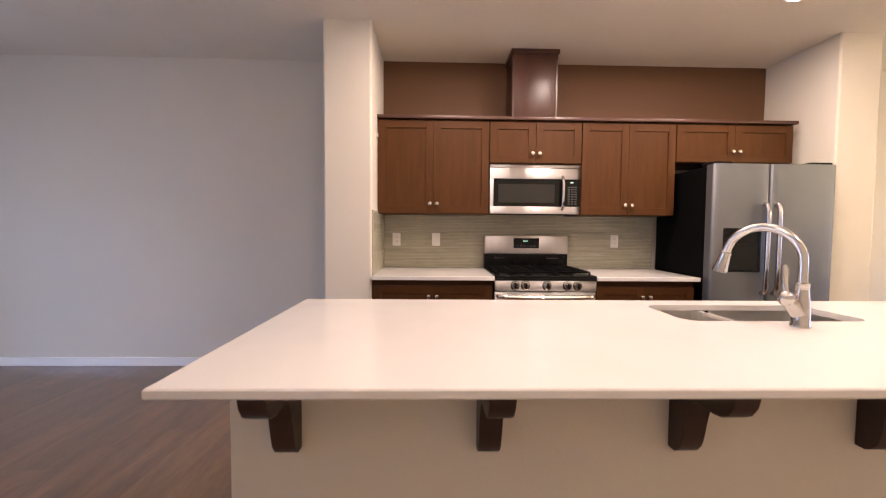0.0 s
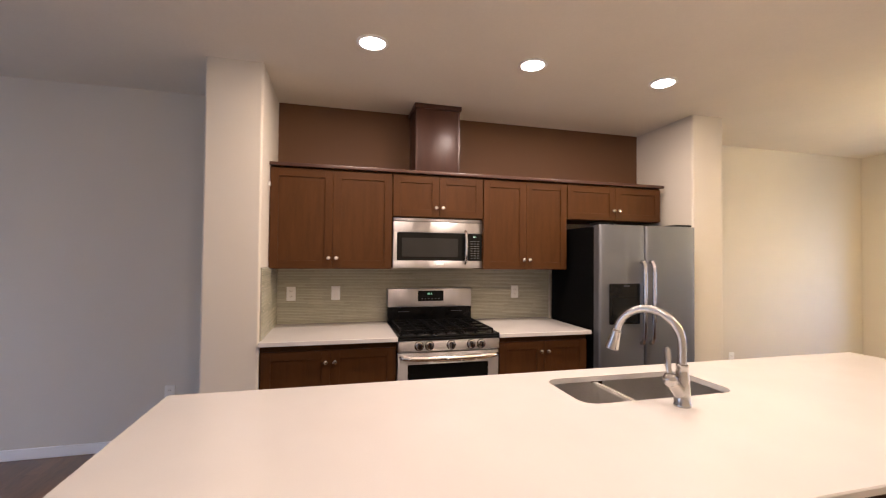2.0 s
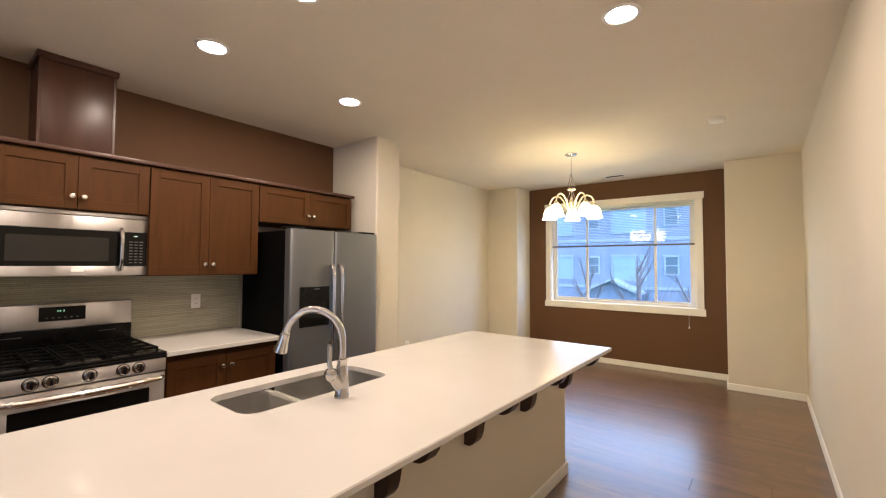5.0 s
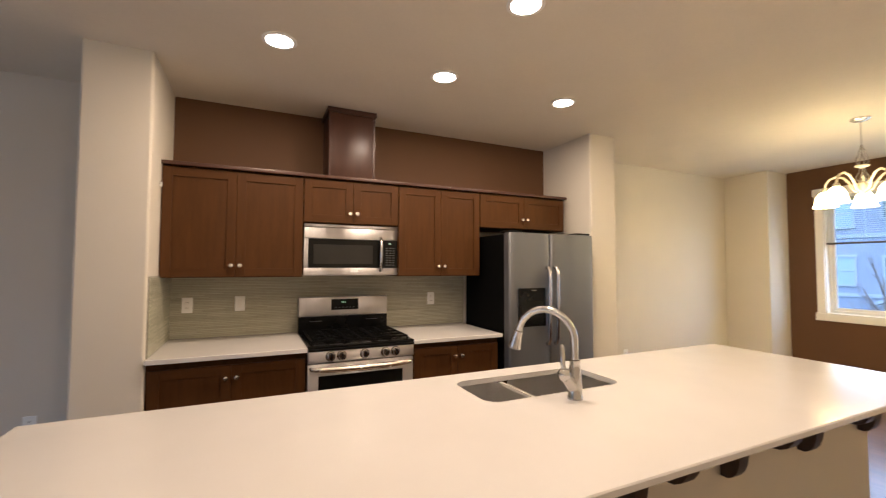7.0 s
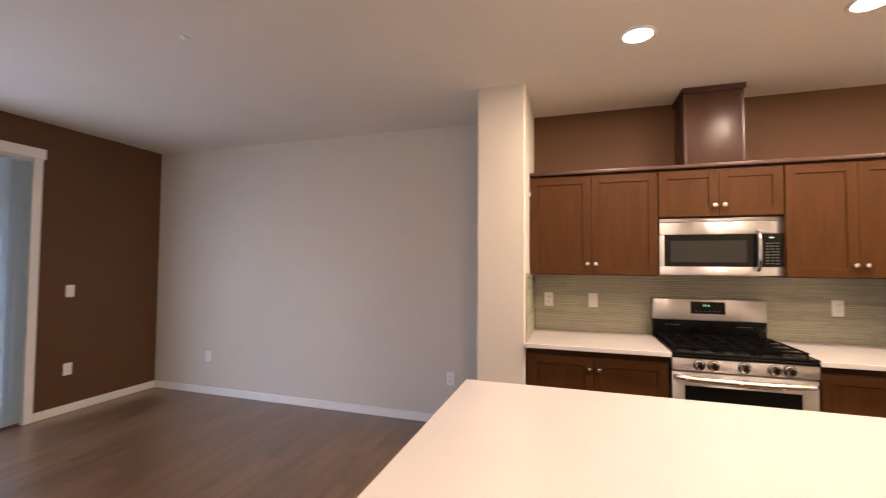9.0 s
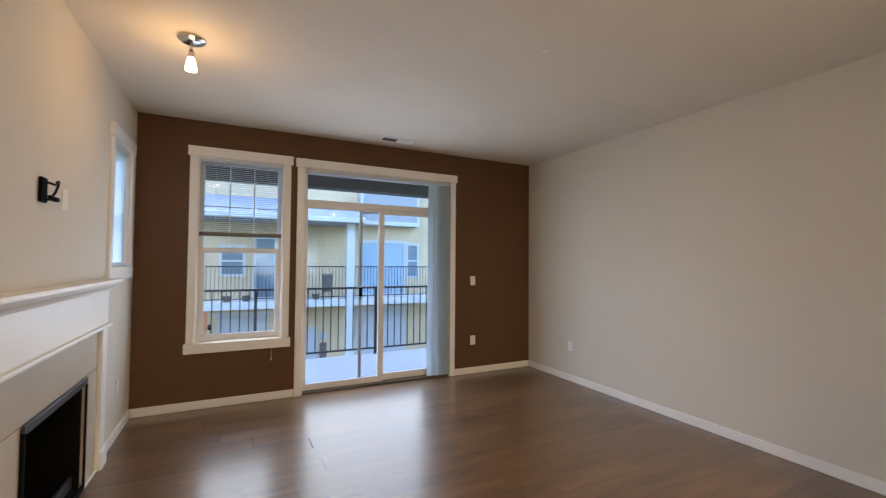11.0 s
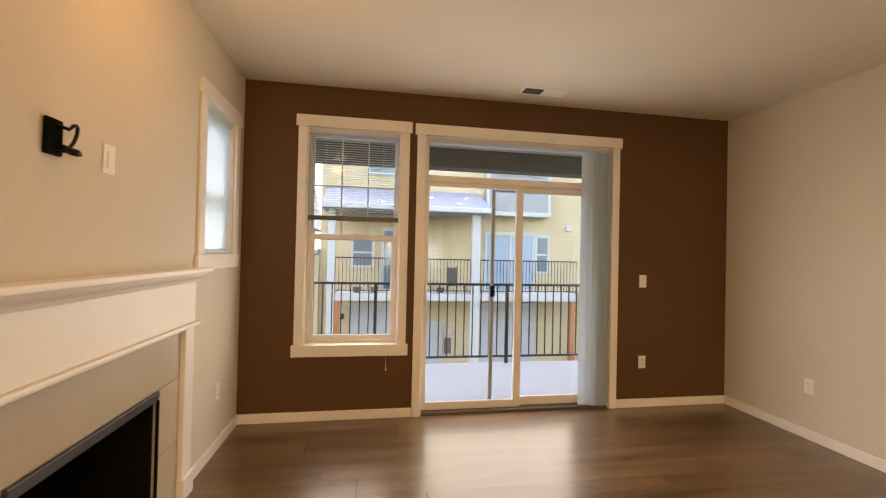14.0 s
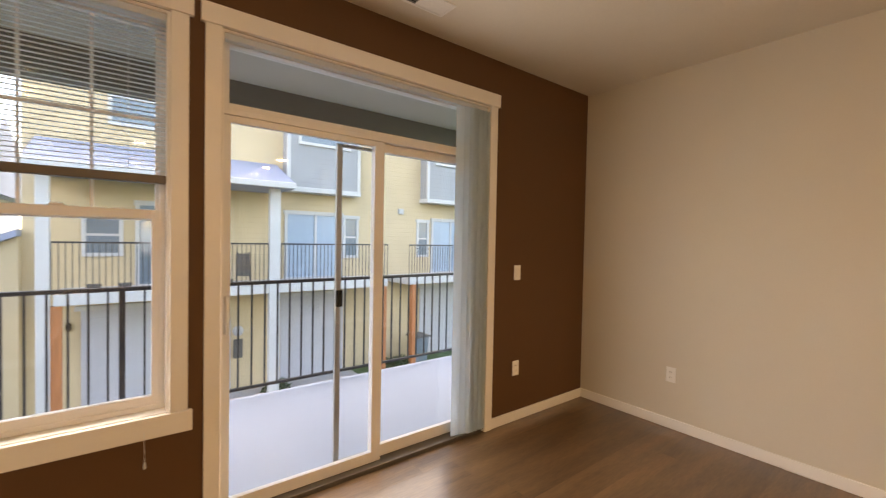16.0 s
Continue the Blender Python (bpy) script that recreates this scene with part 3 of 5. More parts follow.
win2 = thing("window_2", "wide white three-part dining window with flat casing", "window", (E, 1.785, 0.87), kind="structure")
u0, u1, z0, z1 = WIN_E
casing_set(win2, "x", E, u0, u1, z0, z1, 0.085, -1)
frame_set(win2, "x", E + 0.06, E + 0.13, u0 + 0.013, u1 - 0.013, z0 + 0.006, z1 - 0.013, 0.030, pane=False)
frame_set(win2, "x", E + 0.07, E + 0.10, u0 + 0.044, 1.295, z0 + 0.037, z1 - 0.044, 0.034, name="side_sash")
frame_set(win2, "x", E + 0.07, E + 0.10, 2.235, u1 - 0.044, z0 + 0.037, z1 - 0.044, 0.034, name="side_sash")
frame_set(win2, "x", E + 0.092, E + 0.12, 1.27, 2.26, z0 + 0.037, z1 - 0.044, 0.022, name="fixed_sash")
blind(E, "x", u0 + 0.018, u1 - 0.018, z1 - 0.012, 1.755, 22, 5, "white horizontal slat blind half lowered over the dining window", E + 0.03, dark_rail=True, depth=0.019)
cord = thing("blind_cord", "thin white blind pull cord with a small tassel", "cord", (E - 0.012, 0.86, 0.62))
part("string", tube([(E + 0.01, 0.86, 0.93), (E - 0.03, 0.86, 0.90), (E - 0.032, 0.862, 0.8), (E - 0.012, 0.862, 0.66)], 0.0016, seg=6), SLAT, cord)
part("tassel", lathe([(0.003, 0), (0.008, 0.004), (0.006, 0.03), (0.002, 0.045)], (E - 0.012, 0.862, 0.62), seg=10), SLAT, cord)

pull = thing("cord_pull", "thin pale blind cord end hanging below the sill", "cord", (W + 0.03, 0.50, 0.40))
part("string", tube([(W + 0.028, 0.50, 0.56), (W + 0.03, 0.502, 0.43)], 0.0014, seg=6), SLAT, pull)
part("tassel", lathe([(0.003, 0), (0.007, 0.004), (0.005, 0.022), (0.002, 0.032)], (W + 0.03, 0.502, 0.40), seg=10), SLAT, pull)

for i, (wn, tilt, count) in enumerate(((WIN_S1, -50, 40), (WIN_S2, -72, 44))):
    win = thing("window_%d" % (3 + i), "small high white window with flat casing and closed blind", "window", ((wn[0] + wn[1]) / 2, S, wn[2]), kind="structure")
    casing_set(win, "y", S, wn[0], wn[1], wn[2], wn[3], 0.075, 1)
    frame_set(win, "y", S - 0.145, S - 0.07, wn[0] + 0.0125, wn[1] - 0.0125, wn[2] + 0.0045, wn[3] - 0.0125, 0.022, pane=False)
    mid = (wn[2] + wn[3]) / 2 - 0.08
    frame_set(win, "y", S - 0.105, S - 0.078, wn[0] + 0.035, wn[1] - 0.035, wn[2] + 0.027, mid + 0.02, 0.034, name="lower_sash")
    frame_set(win, "y", S - 0.138, S - 0.108, wn[0] + 0.035, wn[1] - 0.035, mid - 0.02, wn[3] - 0.035, 0.030, name="upper_sash")
    blind(S, "y", wn[0] + 0.016, wn[1] - 0.016, wn[3] - 0.012, wn[2] + 0.008, count, -tilt, "white horizontal slat blind lowered and nearly closed", S - 0.03, depth=0.027)

# ---- island ----
island = thing("kitchen_island", "cream painted island base with white baseboard", "island", (1.38, 1.58, 0))
part("front_wall", bx(-0.468, 3.22, 1.19, 1.29, 0.0, 0.888, 0.006), WALL, island)
part("end_wall", bx(-0.468, -0.37, 1.2905, 1.96, 0.0, 0.888, 0.004), WALL, island)
part("end_wall", bx(3.12, 3.22, 1.2905, 1.96, 0.0, 0.888, 0.004), WALL, island)
part("cabinet_front", bx(-0.3695, 3.1195, 1.92, 1.955, 0.0, 0.885, 0.002), CABINET, island, "dark brown stained cabinet doors")
part("baseboard", bx(-0.482, 3.234, 1.176, 1.1895, 0.0, 0.078, 0.003), TRIM, island)
part("baseboard", bx(-0.482, -0.4685, 1.19, 1.96, 0.0, 0.078, 0.003), TRIM, island)
part("baseboard", bx(3.2205, 3.234, 1.19, 1.96, 0.0, 0.078, 0.003), TRIM, island)

SINK = (1.09, 1.83, 1.548, 1.885)


def rounded(x0, x1, y0, y1, r, steps=6):
    pts = []
    for cx, cy, a in ((x1 - r, y1 - r, 0), (x0 + r, y1 - r, 90), (x0 + r, y0 + r, 180), (x1 - r, y0 + r, 270)):
        pts += arc(a, a + 90, steps, lambda t: (cx + r * math.cos(t), cy + r * math.sin(t)))
    return pts


def slab_with_hole(x0, x1, y0, y1, z0, z1, hole):
    """A countertop slab with a rounded cut-out."""
    bm = bmesh.new()
    n = len(hole)
    cx, cy = sum(p[0] for p in hole) / n, sum(p[1] for p in hole) / n
    outer = []
    for px, py in hole:
        dx, dy = px - cx, py - cy
        f = min([((x1 if dx > 0 else x0) - cx) / dx if abs(dx) > 1e-6 else 1e9, ((y1 if dy > 0 else y0) - cy) / dy if abs(dy) > 1e-6 else 1e9])
        outer.append((cx + dx * f, cy + dy * f))
    for corner in ((x0, y0), (x1, y0), (x1, y1), (x0, y1)):
        best = min(range(n), key=lambda i: (outer[i][0] - corner[0]) ** 2 + (outer[i][1] - corner[1]) ** 2)
        outer[best] = corner
    e = 0.004
    ring = lambda pts, z: [bm.verts.new((x, y, z)) for x, y in pts]
    inset = [(min(max(x, x0 + e), x1 - e), min(max(y, y0 + e), y1 - e)) for x, y in outer]
    rings = [ring(hole, z0), ring(hole, z1 - 0.002), ring(hole, z1), ring(inset, z1), ring(outer, z1 - e), ring(outer, z0 + e), ring(inset, z0)]
    for a, b in zip(rings, rings[1:] + rings[:1]):
        for k in range(n):
            bm.faces.new((a[k], a[(k + 1) % n], b[(k + 1) % n], b[k]))
    bmesh.ops.remove_doubles(bm, verts=bm.verts, dist=1e-5)
    return bm


solid("island_countertop", slab_with_hole(-0.496, 3.25, 0.877, 2.012, 0.889, 0.914, rounded(*SINK, 0.07)), QUARTZ, "white speckled quartz island countertop with a sink cut-out", "countertop", "thing", (1.38, 1.44, 0.889))

sink = thing("kitchen_sink", "stainless steel undermount double-bowl sink", "sink", (1.46, 1.7, 0.7))


def bowl(x0, x1, y0, y1, depth):
    bm = bmesh.new()
    top, rings = 0.8885, []
    for r, off, z in ((0.065, 0.0, top), (0.06, 0.006, top - depth * 0.5), (0.05, 0.012, top - depth + 0.03), (0.04, 0.03, top - depth + 0.006), (0.03, 0.06, top - depth)):
        rings.append([bm.verts.new((x, y, z)) for x, y in rounded(x0 + off, x1 - off, y0 + off, y1 - off, r)])
    for a, b in zip(rings, rings[1:]):
        for k in range(len(a)):
            bm.faces.new((a[k], a[(k + 1) % len(a)], b[(k + 1) % len(a)], b[k]))
    bm.faces.new(rings[-1])
    bmesh.ops.solidify(bm, geom=bm.faces[:], thickness=-0.002)
    return bm


left = part("bowl", bowl(1.082, 1.352, 1.54, 1.893, 0.19), SINK_STEEL, sink)
right = part("bowl", bowl(1.374, 1.838, 1.54, 1.893, 0.21), SINK_STEEL, sink)
part("divider", bx(1.348, 1.378, 1.536, 1.897, 0.80, 0.886, 0.009), SINK_STEEL, sink)
part("drain", lathe([(0.045, 0), (0.045, 0.004), (0.03, 0.006), (0.0, 0.004)], (1.217, 1.72, 0.7)), CHROME, left)
part("drain", lathe([(0.045, 0), (0.045, 0.004), (0.03, 0.006), (0.0, 0.004)], (1.606, 1.72, 0.68)), CHROME, right)

fx, fy = 1.45, 1.458
faucet = thing("kitchen_faucet", "brushed nickel gooseneck pull-down kitchen faucet", "faucet", (fx, fy, 0.914))
part("body", lathe([(0.031, 0), (0.031, 0.010), (0.028, 0.014), (0.0285, 0.05), (0.026, 0.09), (0.022, 0.13), (0.0205, 0.146), (0.0225, 0.150), (0.0225, 0.158), (0.017, 0.161)], (fx, fy, 0.914)), CHROME, faucet)
ux, uy = -0.54, 0.842
spout = [(fx, fy, 1.05), (fx, fy, 1.10)] + arc(180, 12, 16, lambda a: (fx + ux * (0.125 + 0.125 * math.cos(a)), fy + uy * (0.125 + 0.125 * math.cos(a)), 1.15 + 0.125 * math.sin(a)))
part("spout", tube(spout, 0.0158, seg=14), CHROME, faucet)
end = Vector(spout[-1])
way = Vector((ux * 0.28, uy * 0.28, -1)).normalized()
head = part("spray_head", tube([end - way * 0.002, end + way * 0.004, end + way * 0.012, end + way * 0.05, end + way * 0.082, end + way * 0.086], [0.0155, 0.020, 0.0195, 0.024, 0.029, 0.026], seg=18), CHROME, faucet)
part("collar", tube([end + way * 0.006, end + way * 0.010], 0.0215, seg=18), CHROME, head)
part("lever_ball", lathe([(0.004, -0.028), (0.017, -0.022), (0.026, -0.008), (0.027, 0.008), (0.019, 0.022), (0.005, 0.028)], (fx - 0.058, fy - 0.002, 1.018), seg=18), CHROME, faucet)
part("lever_neck", tube([(fx - 0.01, fy, 0.965), (fx - 0.035, fy - 0.001, 0.995), (fx - 0.052, fy - 0.002, 1.012)], [0.026, 0.025, 0.022], seg=14), CHROME, faucet)
part("lever", tube([(fx - 0.058, fy, 1.035), (fx - 0.060, fy + 0.006, 1.07), (fx - 0.052, fy + 0.016, 1.10), (fx - 0.048, fy + 0.022, 1.125), (fx - 0.050, fy + 0.024, 1.138)], [0.010, 0.0105, 0.0125, 0.012, 0.006], seg=12), CHROME, faucet)

# corbels under the overhang
PROFILE = [(0, 0), (0.262, 0), (0.263, 0.022), (0.256, 0.046), (0.240, 0.070), (0.216, 0.084), (0.190, 0.088), (0.164, 0.084), (0.142, 0.078), (0.122, 0.079), (0.104, 0.090),
           (0.089, 0.112), (0.081, 0.14), (0.078, 0.17), (0.074, 0.205), (0.064, 0.236), (0.048, 0.257), (0.030, 0.268), (0, 0.268)]
first = None
for k in range(7):
    x = -0.292 + 0.570 * k
    if first is None:
        first = solid("corbel", prism([(1.1895 - d, 0.8885 - h) for d, h in PROFILE], "x", -0.032, 0.032, bevel=0.004), CORBEL, "dark stained scrolled wooden corbel under the countertop overhang", "corbel", "thing", (0, 1.1895, 0.8885), "corbels under the island")
        first.location.x = x
    else:
        copy_thing(first, pose(x, 1.1895, 0.8885))


# ---- kitchen cabinets ----
def shaker_door(x0, x1, z0, z1, y, parent, wid=0.058):
    """A framed door with a recessed flat panel; y is its front."""
    d = part("door", bx(x0 + wid - 0.004, x1 - wid + 0.004, y + 0.009, y + 0.019, z0 + wid - 0.004, z1 - wid + 0.004), CABINET, parent)
    for a0, a1 in ((x0, x0 + wid), (x1 - wid, x1)):
        part("stile", bx(a0, a1, y, y + 0.02, z0, z1, 0.0012), CABINET, d)
    for c0, c1 in ((z0, z0 + wid), (z1 - wid, z1)):
        part("rail", bx(x0 + wid, x1 - wid, y + 0.0004, y + 0.02, c0, c1, 0.0012), CABINET_H, d)
    return d


def knob(x, z, y, parent):
    part("knob", lathe([(0.006, 0), (0.006, -0.012), (0.014, -0.016), (0.0165, -0.022), (0.014, -0.028), (0.004, -0.031)], (x, y, z), seg=14, axis="y"), KNOB, parent, "satin nickel round knob")


def upper_cabinet(x0, x1, z0, knob_z, label):
    c = thing("wall_cabinet", label, "cabinet", ((x0 + x1) / 2, 3.55, z0), "wall cabinets over the counter")
    part("body", bx(x0 + 0.001, x1 - 0.001, 3.356, 3.758, z0, 2.13, 0.001), CABINET, c)
    mid = (x0 + x1) / 2
    for a0, a1, kx in ((x0 + 0.005, mid - 0.0015, mid - 0.028), (mid + 0.0015, x1 - 0.005, mid + 0.028)):
        d = shaker_door(a0, a1, z0 + 0.005, 2.118, 3.335, c)
        knob(kx, knob_z, 3.335, d)


UPPER = "reddish brown stained shaker wall cabinet with two doors and nickel knobs"
upper_cabinet(-0.330, 0.565, 1.380, 1.462, UPPER)
upper_cabinet(0.565, 1.310, 1.790, 1.868, "short reddish brown shaker wall cabinet above the microwave")
upper_cabinet(1.310, 2.080, 1.380, 1.462, UPPER)
upper_cabinet(2.080, 3.045, 1.815, 1.905, "short reddish brown shaker wall cabinet above the refrigerator")
solid("cabinet_crown", bx(-0.330, 3.065, 3.312, 3.757, 2.1305, 2.156, 0.004), CABINET_TOP, "dark brown stained flat crown rail along the wall cabinets", "crown moulding", "thing", (1.36, 3.5, 2.13))
chase = thing("vent_chase", "dark stained wooden vent chase rising from cabinets to ceiling", "vent chase", (0.947, 3.6, 2.156))
part("body", bx(0.765, 1.13, 3.45, 3.755, 2.1562, 2.70, 0.003), CHASE, chase)
part("corner_bead", bx(0.760, 0.775, 3.445, 3.4495, 2.1562, 2.70, 0.001), CABINET_TOP, chase)
part("corner_bead", bx(1.120, 1.135, 3.445, 3.4495, 2.1562, 2.70, 0.001), CABINET_TOP, chase)
part("cap", bx(0.748, 1.147, 3.433, 3.755, 2.7005, 2.738, 0.004), CABINET_TOP, chase)


def base_cabinet(x0, x1, label):
    c = thing("base_cabinet", label, "cabinet", ((x0 + x1) / 2, 3.4, 0), "base cabinets under the counter")
    part("body", bx(x0, x1, 3.062, 3.757, 0.09, 0.884, 0.001), CABINET, c)
    part("toe_kick", bx(x0, x1, 3.12, 3.757, 0.0, 0.0895), CORBEL, c)
    mid = (x0 + x1) / 2
    for a0, a1, kx in ((x0 + 0.012, mid - 0.0015, mid - 0.03), (mid + 0.0015, x1 - 0.008, mid + 0.03)):
        d = shaker_door(a0, a1, 0.105, 0.84, 3.040, c)
        knob(kx, 0.762, 3.040, d)


base_cabinet(-0.330, 0.568, "dark brown stained shaker base cabinet with two doors and nickel knobs")
base_cabinet(1.332, 2.085, "dark brown stained shaker base cabinet with two doors beside the range")
solid("countertop_left", bx(-0.3305, 0.571, 3.0, 3.748, 0.8845, 0.914, 0.003), QUARTZ, "white quartz countertop beside the range", "countertop", "thing", (0.12, 3.4, 0.8845))
solid("countertop_right", bx(1.329, 2.10, 3.0, 3.748, 0.8845, 0.914, 0.003), QUARTZ, "white quartz countertop between range and refrigerator", "countertop", "thing", (1.7, 3.4, 0.8845))

# ---- microwave ----
X0, X1, Y0 = 0.575, 1.335, 3.364
mw = thing("microwave", "stainless over-the-range microwave with black glass door", "microwave", (0.955, 3.55, 1.388))
part("body", bx(X0, X1, Y0 + 0.03, 3.757, 1.392, 1.788, 0.002), BLACK_MATT, mw)
bm = bmesh.new()
bx(X0, X1, Y0, Y0 + 0.0295, 1.388, 1.448, 0.004, bm)
bx(X0, X1, Y0, Y0 + 0.0295, 1.672, 1.757, 0.004, bm)
bx(X0, X0 + 0.03, Y0, Y0 + 0.0295, 1.4485, 1.6715, 0.002, bm)
bx(X1 - 0.022, X1, Y0, Y0 + 0.0295, 1.4485, 1.6715, 0.002, bm)
part("front_frame", bm, STEEL, mw)
part("top_vent", bx(X0, X1, Y0 + 0.004, Y0 + 0.0295, 1.760, 1.786, 0.003), STEEL, mw, "steel vent grille strip")
door = part("door", bx(X0 + 0.0305, 1.185, Y0 + 0.003, Y0 + 0.0295, 1.4487, 1.6713), DARKGLASS, mw, "black glass door")
part("window", bx(0.645, 1.105, Y0 + 0.001, Y0 + 0.0029, 1.478, 1.628), MESHGLASS, door)
part("handle", tube([(1.168, Y0, 1.425), (1.166, Y0 - 0.025, 1.44), (1.165, Y0 - 0.04, 1.50), (1.165, Y0 - 0.042, 1.56), (1.165, Y0 - 0.04, 1.62), (1.166, Y0 - 0.025, 1.675), (1.168, Y0, 1.69)], 0.0125), CHROME, mw, "curved chrome bar handle")
panel = part("control_panel", bx(1.1855, X1 - 0.0225, Y0 + 0.003, Y0 + 0.0295, 1.4487, 1.6713), BLACK, mw)
for r in range(8):
    for c in range(3):
        part("button", bx(1.213 + 0.028 * c, 1.231 + 0.028 * c, Y0 + 0.0012, Y0 + 0.0028, 1.468 + 0.0195 * r, 1.474 + 0.0195 * r), GREY_PRINT, panel)
part("display", bx(1.235, 1.257, Y0 + 0.0012, Y0 + 0.0028, 1.642, 1.648), GREEN_LED, panel, "green lit clock digits")
part("badge", bx(0.925, 0.985, Y0 - 0.002, Y0 - 0.0002, 1.412, 1.428, 0.001), PLASTIC, mw)

# ---- range ----
X0, X1, Y0 = 0.573, 1.327, 3.035
rng = thing("gas_range", "stainless freestanding gas range with black cooktop", "range", (0.95, 3.35, 0))
part("body", bx(X0, X1, Y0 + 0.03, 3.70, 0.03, 0.905, 0.002), BLACK_MATT, rng)
part("control_panel", bx(X0, X1, Y0 - 0.025, Y0 + 0.0295, 0.806, 0.884, 0.006), STEEL, rng)
for x in (0.722, 0.797, 0.957, 1.108, 1.184):
    k = part("control_knob", lathe([(0.030, 0), (0.030, -0.004), (0.024, -0.006), (0.022, -0.026), (0.019, -0.032), (0.002, -0.033)], (x, Y0 - 0.025, 0.847), seg=20, axis="y"), CHROME, rng, "steel burner knob with a black bezel")
    part("bezel", lathe([(0.034, 0.0), (0.034, -0.003), (0.0305, -0.0045), (0.0302, -0.001)], (x, Y0 - 0.025, 0.847), seg=20, axis="y"), BLACK, k)
    part("grip", bx(x - 0.005, x + 0.005, Y0 - 0.066, Y0 - 0.0585, 0.828, 0.866, 0.002), BLACK, k)
od = part("oven_door", bx(X0, X1, Y0 - 0.012, Y0 + 0.0295, 0.20, 0.798, 0.006), STEEL, rng)
part("oven_window", bx(0.645, 1.245, Y0 - 0.0135, Y0 - 0.0122, 0.36, 0.715, 0.0), DARKGLASS, od, "black glass oven window")
part("handle", tube([(0.594, Y0 - 0.012, 0.770), (0.598, Y0 - 0.034, 0.770), (0.615, Y0 - 0.050, 0.769), (0.70, Y0 - 0.062, 0.765), (0.82, Y0 - 0.069, 0.763), (0.95, Y0 - 0.071, 0.762), (1.08, Y0 - 0.069, 0.763), (1.20, Y0 - 0.062, 0.765), (1.285, Y0 - 0.050, 0.769), (1.302, Y0 - 0.034, 0.770), (1.306, Y0 - 0.012, 0.770)], [0.012, 0.014, 0.016, 0.019, 0.021, 0.022, 0.021, 0.019, 0.016, 0.014, 0.012], seg=14), KNOB, od, "thick bowed bright steel oven handle")
part("drawer", bx(X0, X1, Y0 - 0.012, Y0 + 0.0295, 0.04, 0.192, 0.006), STEEL, rng)
part("cooktop", bx(X0 - 0.003, X1 + 0.003, Y0 - 0.028, 3.62, 0.906, 0.922, 0.006), BLACK, rng)
part("cooktop_lip", bx(X0 - 0.003, X1 + 0.003, Y0 - 0.030, Y0 + 0.0295, 0.8845, 0.9055, 0.005), BLACK, rng, "black rounded cooktop front edge")
for bxx in (0.74, 1.16):
    for by in (3.17, 3.46):
        part("burner", lathe([(0.05, 0), (0.05, 0.008), (0.036, 0.01), (0.036, 0.018), (0.0, 0.019)], (bxx, by, 0.9222)), IRON, rng)
part("burner", lathe([(0.04, 0), (0.04, 0.008), (0.03, 0.01), (0.03, 0.018), (0.0, 0.019)], (0.95, 3.315, 0.9222)), IRON, rng)
for gx0, gx1 in ((0.60, 0.845), (0.852, 1.048), (1.055, 1.30)):
    bm = bmesh.new()
    for gx in (gx0, gx1 - 0.012):
        bx(gx, gx + 0.012, 3.06, 3.58, 0.937, 0.949, 0.003, bm)
    for gy in (3.06, 3.18, 3.315, 3.45, 3.568):
        bx(gx0 + 0.012, gx1 - 0.012, gy, gy + 0.012, 0.937, 0.949, 0.003, bm)
    mx = (gx0 + gx1) / 2
    bx(mx - 0.006, mx + 0.006, 3.06, 3.58, 0.938, 0.948, 0.003, bm)
    for gx in (gx0, gx1 - 0.012):
        for gy in (3.06, 3.56):
            bx(gx, gx + 0.012, gy, gy + 0.014, 0.9225, 0.9365, 0.002, bm)
    part("grate", bm, IRON, rng, "black cast-iron grate")
bg = part("backguard", bx(X0, X1 - 0.008, 3.652, 3.72, 1.045, 1.205, 0.010), STEEL, rng)
part("backguard_base", bx(X0 + 0.002, X1 - 0.01, 3.655, 3.72, 0.906, 1.0445, 0.002), BLACK, rng)
part("display_panel", bx(0.832, 1.06, 3.648, 3.6518, 1.095, 1.185, 0.0015), BLACK, bg)
bm = bmesh.new()
for k, x in enumerate((0.918, 0.930, 0.948)):
    bx(x, x + 0.006, 3.6465, 3.6478, 1.152, 1.164, bm=bm)
part("digits", bm, GREEN_LED, bg, "green lit clock digits")
bm = bmesh.new()
for k in range(6):
    bx(0.862 + 0.03 * k, 0.876 + 0.03 * k, 3.6465, 3.6478, 1.112, 1.118, bm=bm)
part("buttons", bm, GREY_PRINT, bg)
part("vent_slot", bx(0.66, 0.76, 3.652, 3.6548, 1.005, 1.009), GREY_PRINT, rng)
part("vent_slot", bx(1.13, 1.23, 3.652, 3.6548, 1.005, 1.009), GREY_PRINT, rng)

# ---- refrigerator ----
X0, X1, Y0 = 2.125, 3.030, 2.935
fr = thing("refrigerator", "stainless side-by-side refrigerator with black sides and dispenser", "refrigerator", (2.58, 3.3, 0))
part("body", bx(X0 + 0.004, X1 - 0.004, Y0 + 0.085, 3.69, 0.02, 1.735, 0.006), BLACK_MATT, fr)
part("toe_grille", bx(X0 + 0.01, X1 - 0.01, Y0 + 0.05, Y0 + 0.0845, 0.02, 0.10, 0.003), BLACK, fr)


